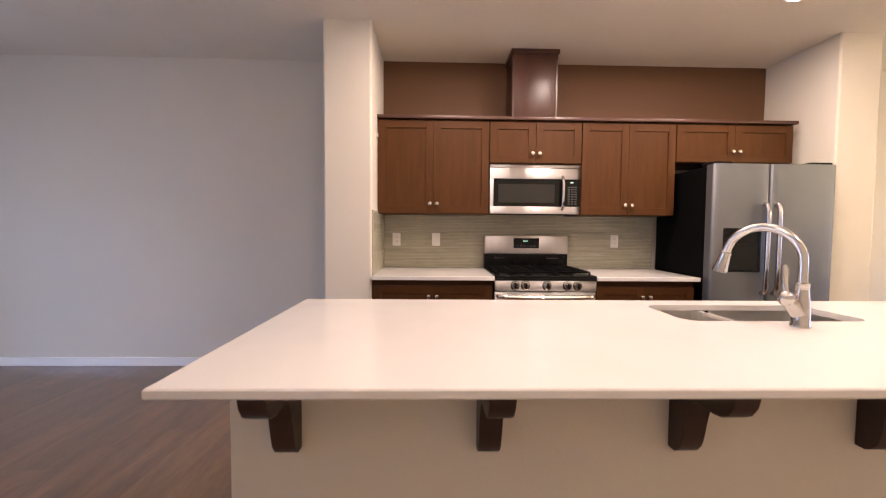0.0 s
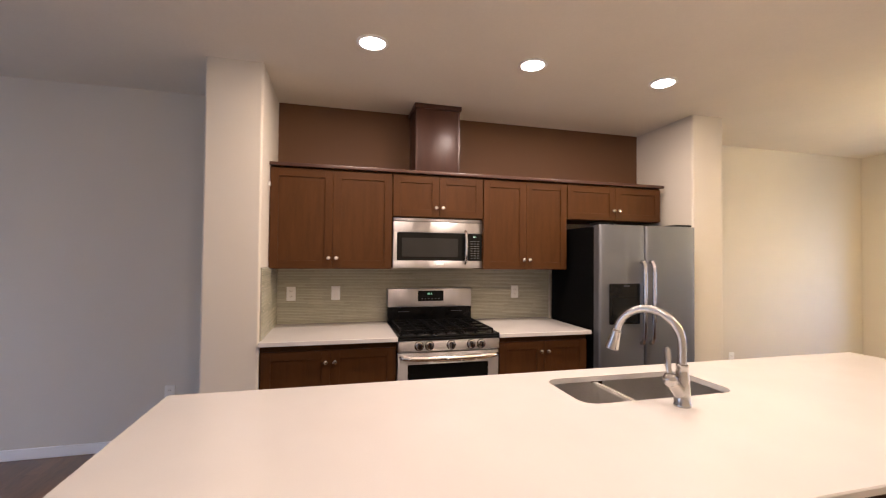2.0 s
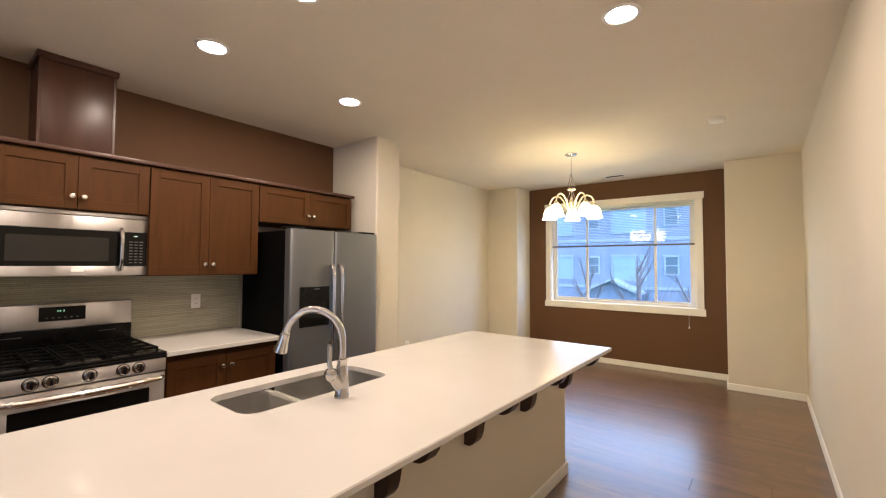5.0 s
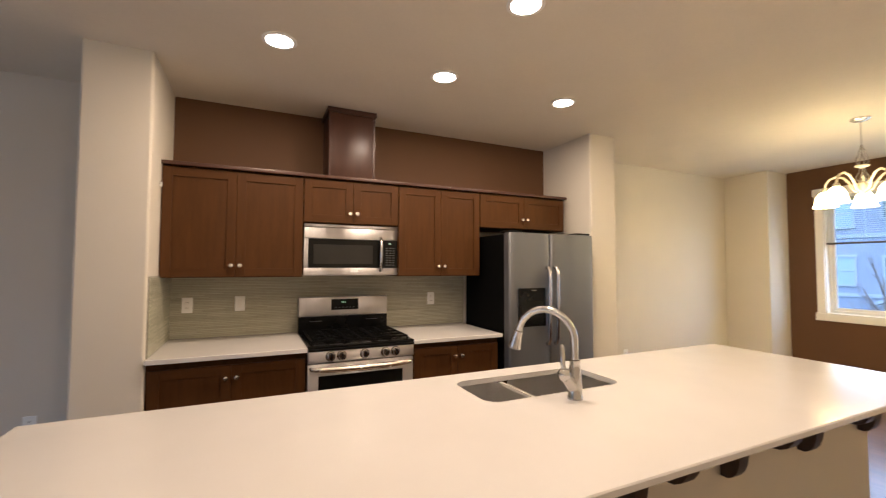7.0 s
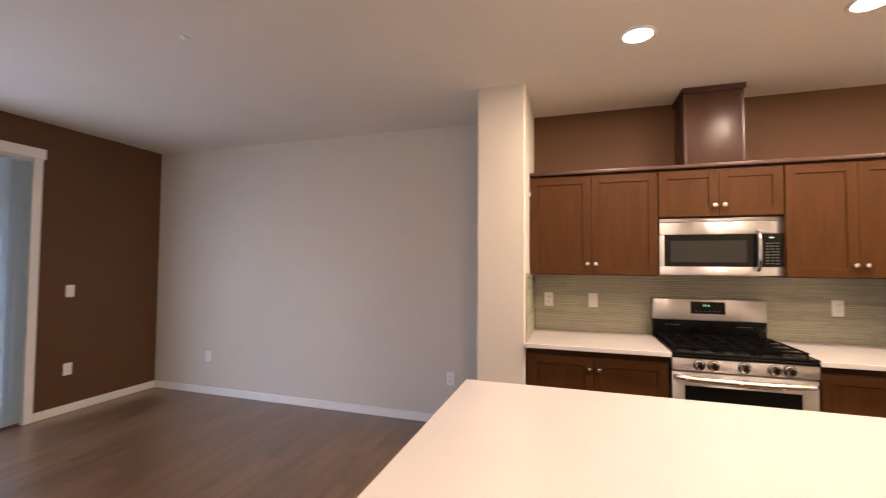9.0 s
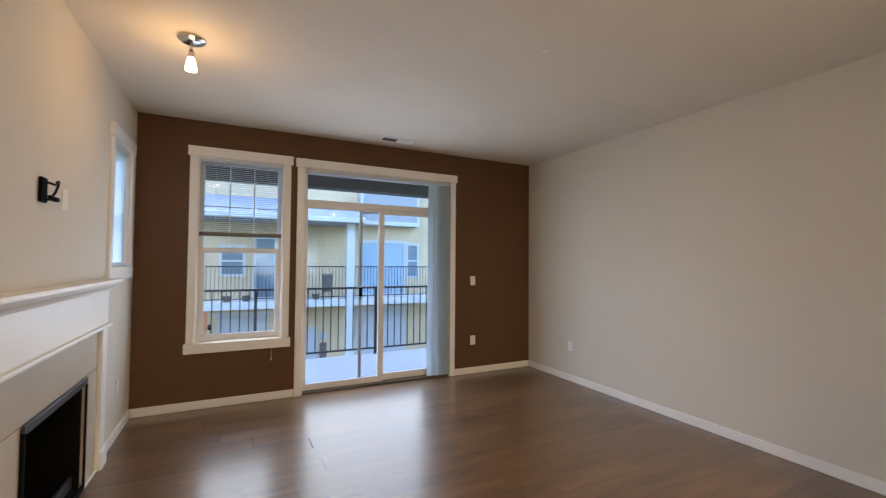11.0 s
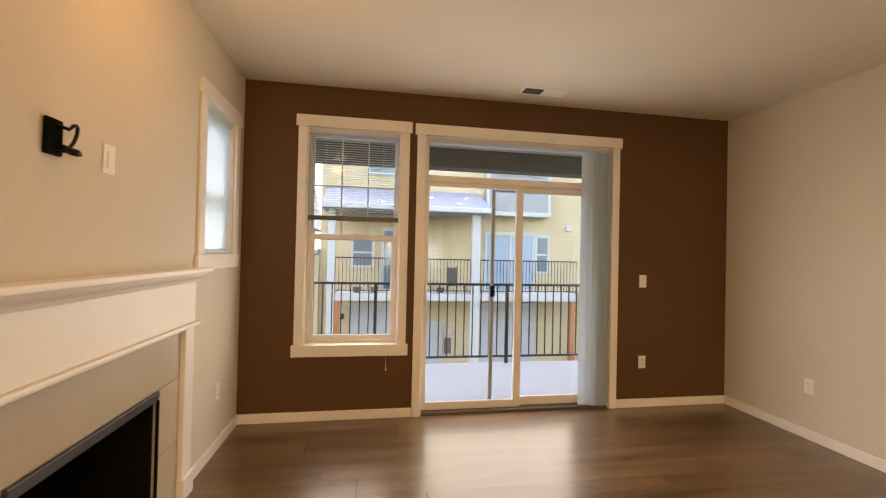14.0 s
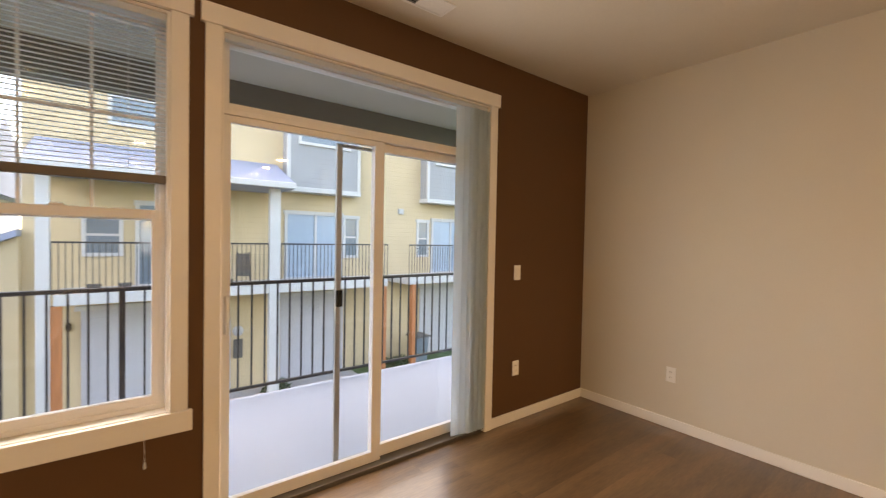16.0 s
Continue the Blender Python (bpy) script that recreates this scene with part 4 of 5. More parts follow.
def fridge_door(x0, x1):
    pts = [(x0, Y0 + 0.08), (x0, Y0 + 0.02)] + arc(180, 260, 5, lambda a: (x0 + 0.022 + 0.022 * math.cos(a), Y0 + 0.022 + 0.022 * math.sin(a)))
    half = (x1 - x0) / 2
    pts += [(x0 + half * (1 + u), Y0 - 0.006 * (1 - u * u)) for u in (-0.8, -0.6, -0.4, -0.2, 0, 0.2, 0.4, 0.6, 0.8)]
    pts += arc(280, 360, 5, lambda a: (x1 - 0.022 + 0.022 * math.cos(a), Y0 + 0.022 + 0.022 * math.sin(a))) + [(x1, Y0 + 0.08)]
    return prism(pts, "z", 0.115, 1.745, bevel=0.003)


fl = part("freezer_door", fridge_door(X0, 2.538), STEEL_V, fr)
frd = part("fridge_door", fridge_door(2.546, X1), STEEL_V, fr)
for x, d in ((2.500, fl), (2.584, frd)):
    part("handle", tube([(x, Y0 - 0.004, 1.455), (x, Y0 - 0.026, 1.452), (x, Y0 - 0.042, 1.425), (x, Y0 - 0.046, 1.36), (x, Y0 - 0.047, 1.0), (x, Y0 - 0.042, 0.85), (x, Y0 - 0.026, 0.818), (x, Y0 - 0.004, 0.812)], 0.016, seg=12), CHROME, d, "curved brushed steel handle")
disp = part("dispenser", bx(2.205, 2.485, Y0 - 0.012, Y0 + 0.03, 0.965, 1.285, 0.008), BLACK, fl, "black water and ice dispenser")
part("recess", bx(2.235, 2.455, Y0 - 0.0135, Y0 - 0.0122, 0.985, 1.175, 0.0), DARKGLASS, disp)
part("label", bx(2.33, 2.385, Y0 - 0.0135, Y0 - 0.0122, 1.262, 1.270), GREY_PRINT, disp)
part("hinge_cover", bx(X1 - 0.17, X1 - 0.01, Y0 + 0.03, Y0 + 0.16, 1.7455, 1.765, 0.005), BLACK, fr)
part("hinge_cover", bx(X0 + 0.01, X0 + 0.15, Y0 + 0.03, Y0 + 0.16, 1.7455, 1.765, 0.005), BLACK, fr)


# ---- switches and outlets ----
def plate(face, at, label, two=True):
    """A wall plate; face is the way it looks: +x, -y and so on."""
    o = thing("wall_plate" if not two else "outlet", label, "outlet" if two else "switch", at)
    turn = {"+x": 90, "-x": -90, "-y": 0, "+y": 180}[face]
    body = bx(-0.036, 0.036, -0.006, 0.0, -0.058, 0.058, 0.003)
    ORIGIN[o] = Vector((0, 0, 0))
    part("plate", body, PLASTIC, o)
    if two:
        for z in (-0.021, 0.021):
            s = part("socket", bx(-0.016, 0.016, -0.0085, -0.0062, z - 0.014, z + 0.014, 0.001), TRIM, o)
            for x in (-0.006, 0.006):
                part("slot", bx(x - 0.0012, x + 0.0012, -0.009, -0.0086, z - 0.004, z + 0.006), GREY_PRINT, s)
    else:
        part("rocker", bx(-0.016, 0.016, -0.010, -0.0062, -0.033, 0.033, 0.002), TRIM, o)
    o.matrix_basis = pose(*at, 0, 0, turn)
    return o


PL = "white plastic double outlet plate on the "
plate("-y", (-0.21, 3.741, 1.163), PL + "tiled backsplash")
plate("-y", (0.145, 3.741, 1.165), "white rocker switch plate on the tiled backsplash", False)
plate("-y", (1.773, 3.741, 1.160), PL + "tiled backsplash")
plate("+x", (W, 2.868, 1.168), "white rocker switch plate on the brown wall", False)
plate("+x", (W, 2.872, 0.416), PL + "brown wall")
plate("-y", (-1.081, N, 0.41), PL + "greige wall")
plate("-y", (-3.891, N, 0.412), PL + "greige wall")
plate("+y", (-4.245, S, 0.40), PL + "fireplace wall")
plate("+y", (-1.93, S, 0.40), PL + "fireplace wall")
plate("+y", (-2.995, S, 1.722), "white blank cover plate above the mantel", False)
plate("-y", (4.35, N, 0.41), PL + "cream dining wall")
chime = thing("wall_sensor", "small white plastic sensor on the wing wall", "sensor", (-0.331, 3.30, 1.99))
part("case", bx(-0.331, -0.318, 3.285, 3.315, 1.975, 2.005, 0.004), PLASTIC, chime)

# ---- fireplace ----
fp = thing("fireplace", "white painted mantel fireplace with stone tile surround", "fireplace", (-2.98, S, 0))
for x0, x1 in ((-2.283, -2.178), (-3.755, -3.645)):
    leg = part("leg", bx(x0, x1, S, -0.622, 0.0, 0.9415, 0.004), TRIM, fp)
    part("plinth", bx(x0 - 0.008, x1 + 0.008, S, -0.608, 0.0, 0.12, 0.004), TRIM, leg)
part("frieze", bx(-3.758, -2.173, S, -0.621, 0.966, 1.19, 0.003), TRIM, fp)
part("frieze_ledge", bx(-3.775, -2.157, S, -0.600, 0.942, 0.9655, 0.005), TRIM, fp)
crown = [(S, 1.1905), (-0.617, 1.1905), (-0.614, 1.198), (-0.610, 1.207), (-0.601, 1.213), (-0.592, 1.218), (-0.583, 1.227), (-0.579, 1.236), (-0.576, 1.244), (S, 1.244)]
part("crown_moulding", prism(crown, "x", -3.818, -2.118), TRIM, fp)
part("mantel_shelf", bx(-3.842, -2.093, S, -0.556, 1.2445, 1.270, 0.005), TRIM, fp)
tiles = [(-2.548, -2.285, 0.0, 0.345), (-2.548, -2.285, 0.349, 0.678), (-3.643, -3.402, 0.0, 0.345), (-3.643, -3.402, 0.349, 0.678), (-3.643, -2.285, 0.682, 0.941)]
for x0, x1, a, b in tiles:
    part("tile", bx(x0, x1, S, -0.648, a, b, 0.0015), STONE, fp)
fb = part("firebox", bx(-3.40, -2.55, S - 0.42, S - 0.41, 0.0005, 0.659), SOOT, fp, "black recessed gas firebox")
part("side_panel", bx(-3.40, -3.385, S - 0.4095, S, 0.0005, 0.659), SOOT, fb)
part("side_panel", bx(-2.565, -2.55, S - 0.4095, S, 0.0005, 0.659), SOOT, fb)
part("top_panel", bx(-3.3845, -2.5655, S - 0.4095, S, 0.645, 0.659), SOOT, fb)
part("bottom_panel", bx(-3.3845, -2.5655, S - 0.4095, S, 0.0005, 0.03), SOOT, fb)
part("lower_louvre", bx(-3.384, -2.566, S - 0.05, S - 0.03, 0.0305, 0.10, 0.004), SLATE, fb, "dark grey metal louvre")
part("burner_bar", bx(-3.25, -2.70, S - 0.25, S - 0.17, 0.0305, 0.07, 0.01), SOOT, fb)
part("firebox_trim", prism([(-3.402, 0.650), (-3.37, 0.640), (-2.58, 0.640), (-2.548, 0.650), (-2.548, 0.681), (-3.402, 0.681)], "y", -0.6475, -0.632, bevel=0.003), SLATE, fb, "slate grey metal hood strip")
part("firebox_trim", bx(-2.56, -2.548, -0.645, -0.632, 0.0, 0.6395, 0.002), SOOT, fb)
part("firebox_trim", bx(-3.402, -3.39, -0.645, -0.632, 0.0, 0.6395, 0.002), SOOT, fb)
part("firebox_trim", bx(-3.389, -2.561, -0.645, -0.632, 0.0, 0.04, 0.002), SOOT, fb)
hearth = solid("hearth_strip", bx(-3.643, -2.285, -0.647, -0.632, 0.0, 0.012, 0.003), TRIM, "thin white strip on the floor before the fireplace", "trim")

box = thing("tv_cable_outlet", "black wall box with a loose looped cable and plug", "cable outlet", (-2.70, S, 1.73))
part("case", bx(-2.735, -2.665, S, -0.645, 1.672, 1.79, 0.004), BLACK_MATT, box)
part("cable", tube([(-2.70, -0.645, 1.77)] + arc(150, -70, 10, lambda a: (-2.728 - 0.020 * math.cos(a), -0.618 + 0.012 * math.sin(a), 1.74 + 0.038 * math.sin(a))) + [(-2.72, -0.625, 1.69), (-2.70, -0.645, 1.685)], 0.006), BLACK, box)
part("plug", tube([(-2.715, -0.635, 1.705), (-2.735, -0.624, 1.694), (-2.755, -0.616, 1.692), (-2.768, -0.612, 1.688)], [0.008, 0.013, 0.013, 0.005]), BLACK, box)

# ---- ceiling fixtures ----
first = None
for x, y in DOWNLIGHTS:
    if first is None:
        first = thing("recessed_downlight", "white trimmed recessed ceiling downlight, lit", "downlight", (0, 0, 0), "recessed kitchen downlights")
        part("trim_ring", lathe([(0.093, 0.0), (0.095, -0.005), (0.088, -0.009), (0.074, -0.008), (0.072, -0.001)], (0, 0, 0), seg=32), TRIM, first)
        part("lens", lathe([(0.0715, -0.001), (0.071, -0.0085), (0.05, -0.012), (0.0, -0.014)], (0, 0, 0), seg=32), LENS_GLOW, first, "glowing frosted lens")
        first.matrix_basis = pose(x, y, CEIL)
    else:
        copy_thing(first, pose(x, y, CEIL))

ch = thing("chandelier", "ivory metal five-arm chandelier with lit frosted bell shades", "chandelier", (CHAND[0], CHAND[1], CEIL))
cx, cy = CHAND
part("canopy", lathe([(0.068, 0), (0.068, -0.008), (0.05, -0.022), (0.02, -0.03), (0.006, -0.036)], (cx, cy, CEIL)), CHROME, ch)
part("rod", tube([(cx, cy, 2.71), (cx, cy, 2.505)], 0.004), CHROME, ch)
part("stem_cup", lathe([(0.004, 2.51), (0.012, 2.50), (0.008, 2.485)], (cx, cy, 0), seg=16), CHROME, ch)
for z1, z0, wide in ((2.487, 2.335, 0.042), (2.318, 2.19, 0.046)):
    for k in range(4):
        a = radians(10 + 90 * k)
        bow = [(0.006, 0.0), (0.016, 0.12), (0.45 * wide, 0.35), (0.85 * wide, 0.62), (wide, 0.80), (0.75 * wide, 0.93), (0.012, 1.0)]
        part("scroll_bar", tube([(cx + d * math.cos(a + 0.7 * f), cy + d * math.sin(a + 0.7 * f), z1 + (z0 - z1) * f) for d, f in bow], 0.0045, seg=7), CHROME, ch)
part("bobeche", lathe([(0.010, 2.340), (0.044, 2.336), (0.050, 2.328), (0.030, 2.318), (0.010, 2.314)], (cx, cy, 0)), IVORY, ch)
part("column", lathe([(0.008, 2.20), (0.030, 2.185), (0.038, 2.15), (0.030, 2.12), (0.020, 2.08), (0.010, 2.05), (0.014, 2.03), (0.0, 2.01)], (cx, cy, 0)), IVORY, ch)
for k in range(5):
    a = radians(18 + 72 * k)
    ca, sa = math.cos(a), math.sin(a)
    line = [(0.02, 2.10), (0.06, 2.13), (0.09, 2.20), (0.13, 2.25), (0.18, 2.268), (0.225, 2.25), (0.252, 2.21), (0.26, 2.17)]
    arm = part("arm", tube([(cx + r * ca, cy + r * sa, z) for r, z in line], 0.009, seg=8), IVORY, ch)
    sx, sy = cx + 0.26 * ca, cy + 0.26 * sa
    part("socket", lathe([(0.014, 2.175), (0.024, 2.165), (0.026, 2.145), (0.018, 2.14)], (sx, sy, 0), seg=16), IVORY, arm)
    bm = lathe([(0.022, 2.142), (0.040, 2.130), (0.058, 2.105), (0.068, 2.07), (0.076, 2.03), (0.088, 2.005), (0.084, 2.006), (0.070, 2.035), (0.060, 2.075), (0.048, 2.105), (0.020, 2.13)], (sx, sy, 0), seg=20)
    part("shade", bm, SHADE_GLOW, arm, "lit frosted glass bell shade")

sp = thing("ceiling_spotlight", "single brushed nickel ceiling spot with a lit glass shade", "ceiling light", (SPOT[0], SPOT[1], CEIL))
part("canopy", lathe([(0.075, 0), (0.075, -0.012), (0.055, -0.026), (0.018, -0.032)], (SPOT[0], SPOT[1], CEIL)), CHROME, sp)
part("stem", tube([(SPOT[0], SPOT[1], 2.71), (SPOT[0], SPOT[1], 2.655)], 0.008), CHROME, sp)
part("socket", lathe([(0.010, 2.668), (0.016, 2.660), (0.017, 2.625), (0.012, 2.62)], (SPOT[0], SPOT[1], 0)), CHROME, sp)
part("shade", lathe([(0.014, 2.626), (0.021, 2.61), (0.027, 2.58), (0.033, 2.545), (0.030, 2.545), (0.023, 2.58), (0.012, 2.615)], (SPOT[0], SPOT[1], 0)), SPOT_GLOW, sp, "lit frosted glass shade")


def register(x0, x1, y0, y1, label, share=1.0):
    v = thing("ceiling_vent", label, "vent", ((x0 + x1) / 2, (y0 + y1) / 2, CEIL))
    bm = bmesh.new()
    for a in ((x0, x1, y0, y0 + 0.018), (x0, x1, y1 - 0.018, y1), (x0, x0 + 0.018, y0 + 0.018, y1 - 0.018), (x1 - 0.018, x1, y0 + 0.018, y1 - 0.018)):
        bx(*a, CEIL - 0.006, CEIL - 0.0005, 0.001, bm)
    part("frame", bm, TRIM, v)
    ym = y0 + 0.022 + (y1 - y0 - 0.044) * share
    # no duct is cut; a flat black sheet paints its shade
    part("backing", bx(x0 + 0.018, x1 - 0.018, y0 + 0.018, ym, CEIL - 0.002, CEIL - 0.0006), BLACK_MATT, v, "black sheet painting the shade behind the louvres")
    # open louvres take grey paint for their shade, closed ones stay white
    banks = [(y0 + 0.019, ym - 0.001, BEAM)]
    if share < 0.9:
        part("damper", bx(x0 + 0.018, x1 - 0.018, ym + 0.0005, y1 - 0.018, CEIL - 0.004, CEIL - 0.0006), TRIM, v, "white closed damper plate")
        banks.append((ym + 0.002, y1 - 0.019, TRIM))
    n = 5
    for b0, b1, paint in banks:
        for k in range(n):
            x = x0 + 0.018 + (x1 - x0 - 0.036) * (k + 0.5) / n
            part("slat", prism([(x - 0.007, CEIL - 0.0065), (x + 0.004, CEIL - 0.0042), (x + 0.005, CEIL - 0.0046), (x - 0.006, CEIL - 0.0071)], "y", b0, b1), paint, v)
    return v


register(-4.47, -4.322, 1.54, 1.92, "white ceiling air register with half its louvres closed", 0.47)
register(6.38, 6.50, 1.57, 1.85, "white ceiling air register with dark louvres by the dining window")
sd = thing("smoke_detector", "white round smoke detector on the ceiling", "smoke detector", (4.56, 0.35, CEIL))
part("case", lathe([(0.065, 0), (0.065, -0.012), (0.055, -0.03), (0.03, -0.036), (0.0, -0.036)], (4.56, 0.35, CEIL)), PLASTIC, sd)
sk = thing("sprinkler_cover", "small white round cap on the living room ceiling", "cap", (-2.13, 1.875, CEIL))
part("disc", lathe([(0.022, 0), (0.022, -0.004), (0.014, -0.009), (0.0, -0.01)], (-2.13, 1.875, CEIL), seg=18), PLASTIC, sk)

# ---- outdoors: own balcony ----
GROUND = -3.15
solid("balcony_floor", bx(-6.515, W - 0.15, -1.4, 4.6, -0.16, -0.05, 0.004), DECK, "pale coated balcony deck", "balcony", at=(-5.7, 1.6, -0.16))
solid("balcony_soffit", bx(-6.7, W - 0.15, -1.4, 4.6, 2.75, 2.85), SOFFIT, "beige boarded balcony ceiling", "soffit", at=(-5.7, 1.6, 2.75))
solid("balcony_beam", bx(-6.66, -6.42, -1.4, 4.6, 2.50, 2.7495, 0.006), BEAM, "grey painted beam along the balcony edge", "beam", at=(-6.5, 1.6, 2.5))
solid("balcony_post", bx(-6.66, -6.42, 4.36, 4.58, -0.05, 2.4995, 0.006), BEAM, "grey painted square balcony post", "post", at=(-6.5, 4.47, -0.05))

rl = thing("balcony_railing", "black metal balcony railing with slim upright bars", "railing", (-6.48, 1.6, -0.05))
part("top_rail", bx(-6.505, -6.455, -1.35, 4.355, 0.975, 1.005, 0.004), RAIL_BLACK, rl)
part("bottom_rail", bx(-6.495, -6.465, -1.35, 4.355, 0.03, 0.055, 0.003), RAIL_BLACK, rl)
for y in (-1.3, 0.42, 2.155):
    part("post", bx(-6.50, -6.46, y - 0.02, y + 0.02, -0.05, 0.9745, 0.003), RAIL_BLACK, rl)
bm = bx(-0.007, 0.007, -0.007, 0.007, 0, 0.92)
bar = mesh_of("baluster", bm, RAIL_BLACK)
for k in range(50):
    y = -1.24 + 0.1125 * k
    if min(abs(y - p) for p in (-1.3, 0.42, 2.155)) < 0.03:
        continue
    ob = new("baluster", bar)
    ob.parent = rl
    ob.location = (0, y - 1.6, 0.055 + 0.05)

# ---- outdoors: ground ----
bm = bmesh.new()
for a, b in (((-400, -400), (400, 400)),):
    bm.faces.new([bm.verts.new((x, y, -2.74)) for x, y in ((a[0], a[1]), (b[0], a[1]), (b[0], b[1]), (a[0], b[1]))])
solid("ground", bm, LAWN, "green lawn between the houses", "ground", at=(0, 0, -2.74))
solid("road", bx(-13.2, -8.2, -40, 45, GROUND - 0.05, GROUND + 0.01), ROAD, "grey asphalt service lane", "road", at=(-10, 0, GROUND))
solid("driveway", bx(-15.79, -13.201, -0.7, 1.4, GROUND - 0.05, GROUND + 0.03), CONCRETE, "pale concrete driveway before a garage door", "driveway", at=(-14.5, 0.4, GROUND))
solid("driveway", bx(-15.79, -13.201, 4.1, 6.6, GROUND - 0.05, GROUND + 0.03), CONCRETE, "pale concrete driveway before a garage door", "driveway", at=(-14.5, 5.4, GROUND))
solid("driveway", bx(-15.79, -13.201, 1.9, 3.9, GROUND - 0.05, GROUND + 0.03), CONCRETE, "pale concrete path to a front door", "path", at=(-14.5, 2.9, GROUND))


# ---- outdoors: houses ----
def far_window(house, x, y0, y1, z0, z1, sgn, split=True, blind=False, trim=None):
    """A window on a wall across x: frame, pane and a meeting rail. sgn: the way it faces."""
    w = part("window", bx(x - 0.02 * sgn, x + 0.05 * sgn, y0 - 0.09, y1 + 0.09, z0 - 0.09, z0, 0.004), trim or EXT_WHITE, house)
    bm = bmesh.new()
    bx(x - 0.02 * sgn, x + 0.05 * sgn, y0 - 0.09, y0, z0 + 0.0005, z1 - 0.0005, 0.004, bm)
    bx(x - 0.02 * sgn, x + 0.05 * sgn, y1, y1 + 0.09, z0 + 0.0005, z1 - 0.0005, 0.004, bm)
    bx(x - 0.02 * sgn, x + 0.06 * sgn, y0 - 0.12, y1 + 0.12, z1, z1 + 0.12, 0.004, bm)
    if split:
        bx(x - 0.02 * sgn, x + 0.03 * sgn, y0, y1, (z0 + z1) / 2 - 0.03, (z0 + z1) / 2 + 0.03, 0.003, bm)
    part("frame", bm, trim or EXT_WHITE, w)
    part("pane", bx(x + 0.002 * sgn, x + 0.012 * sgn, y0, y1, z0, z1), EXT_BLIND if blind else EXT_GLASS, w)
    return w


def rail_run(house, x, y0, y1, z0, z1):
    bm = bx(x - 0.02, x + 0.02, y0, y1, z1 - 0.04, z1)
    bx(x - 0.015, x + 0.015, y0, y1, z0 + 0.08, z0 + 0.11, bm=bm)
    n = max(2, int((y1 - y0) / 0.11))
    for k in range(n + 1):
        y = y0 + (y1 - y0) * k / n
        bx(x - 0.008, x + 0.008, y - 0.008, y + 0.008, z0 + (0 if k in (0, n) else 0.11), z1 - 0.04, bm=bm)
    part("railing", bm, RAIL_BLACK, house)


WX, FX = -15.8, -14.3
house = thing("townhouse", "yellow lap-sided townhouse with balconies, garages and shingle porch roofs", "house", (WX, 4, GROUND))
part("wall", bx(WX - 8, WX, -1.42, 26, GROUND, 8.2), SIDING, house)
part("side_wing", prism([(-1.421, GROUND), (-1.421, 1.30), (-5.2, -0.45), (-5.2, GROUND)], "x", WX - 3, WX + 0.35), SIDING, house)
part("wing_roof", prism([(-1.421, 1.31), (-1.421, 1.46), (-5.5, -0.43), (-5.5, -0.58)], "x", WX - 3.2, WX + 0.55), SHINGLE, house)
part("roof", prism([(WX - 8.6, 8.15), (WX + 0.6, 8.15), (WX + 0.6, 8.35), (WX - 4, 10.6), (WX - 8.6, 8.35)], "y", -1.9, 26.5), SHINGLE, house)
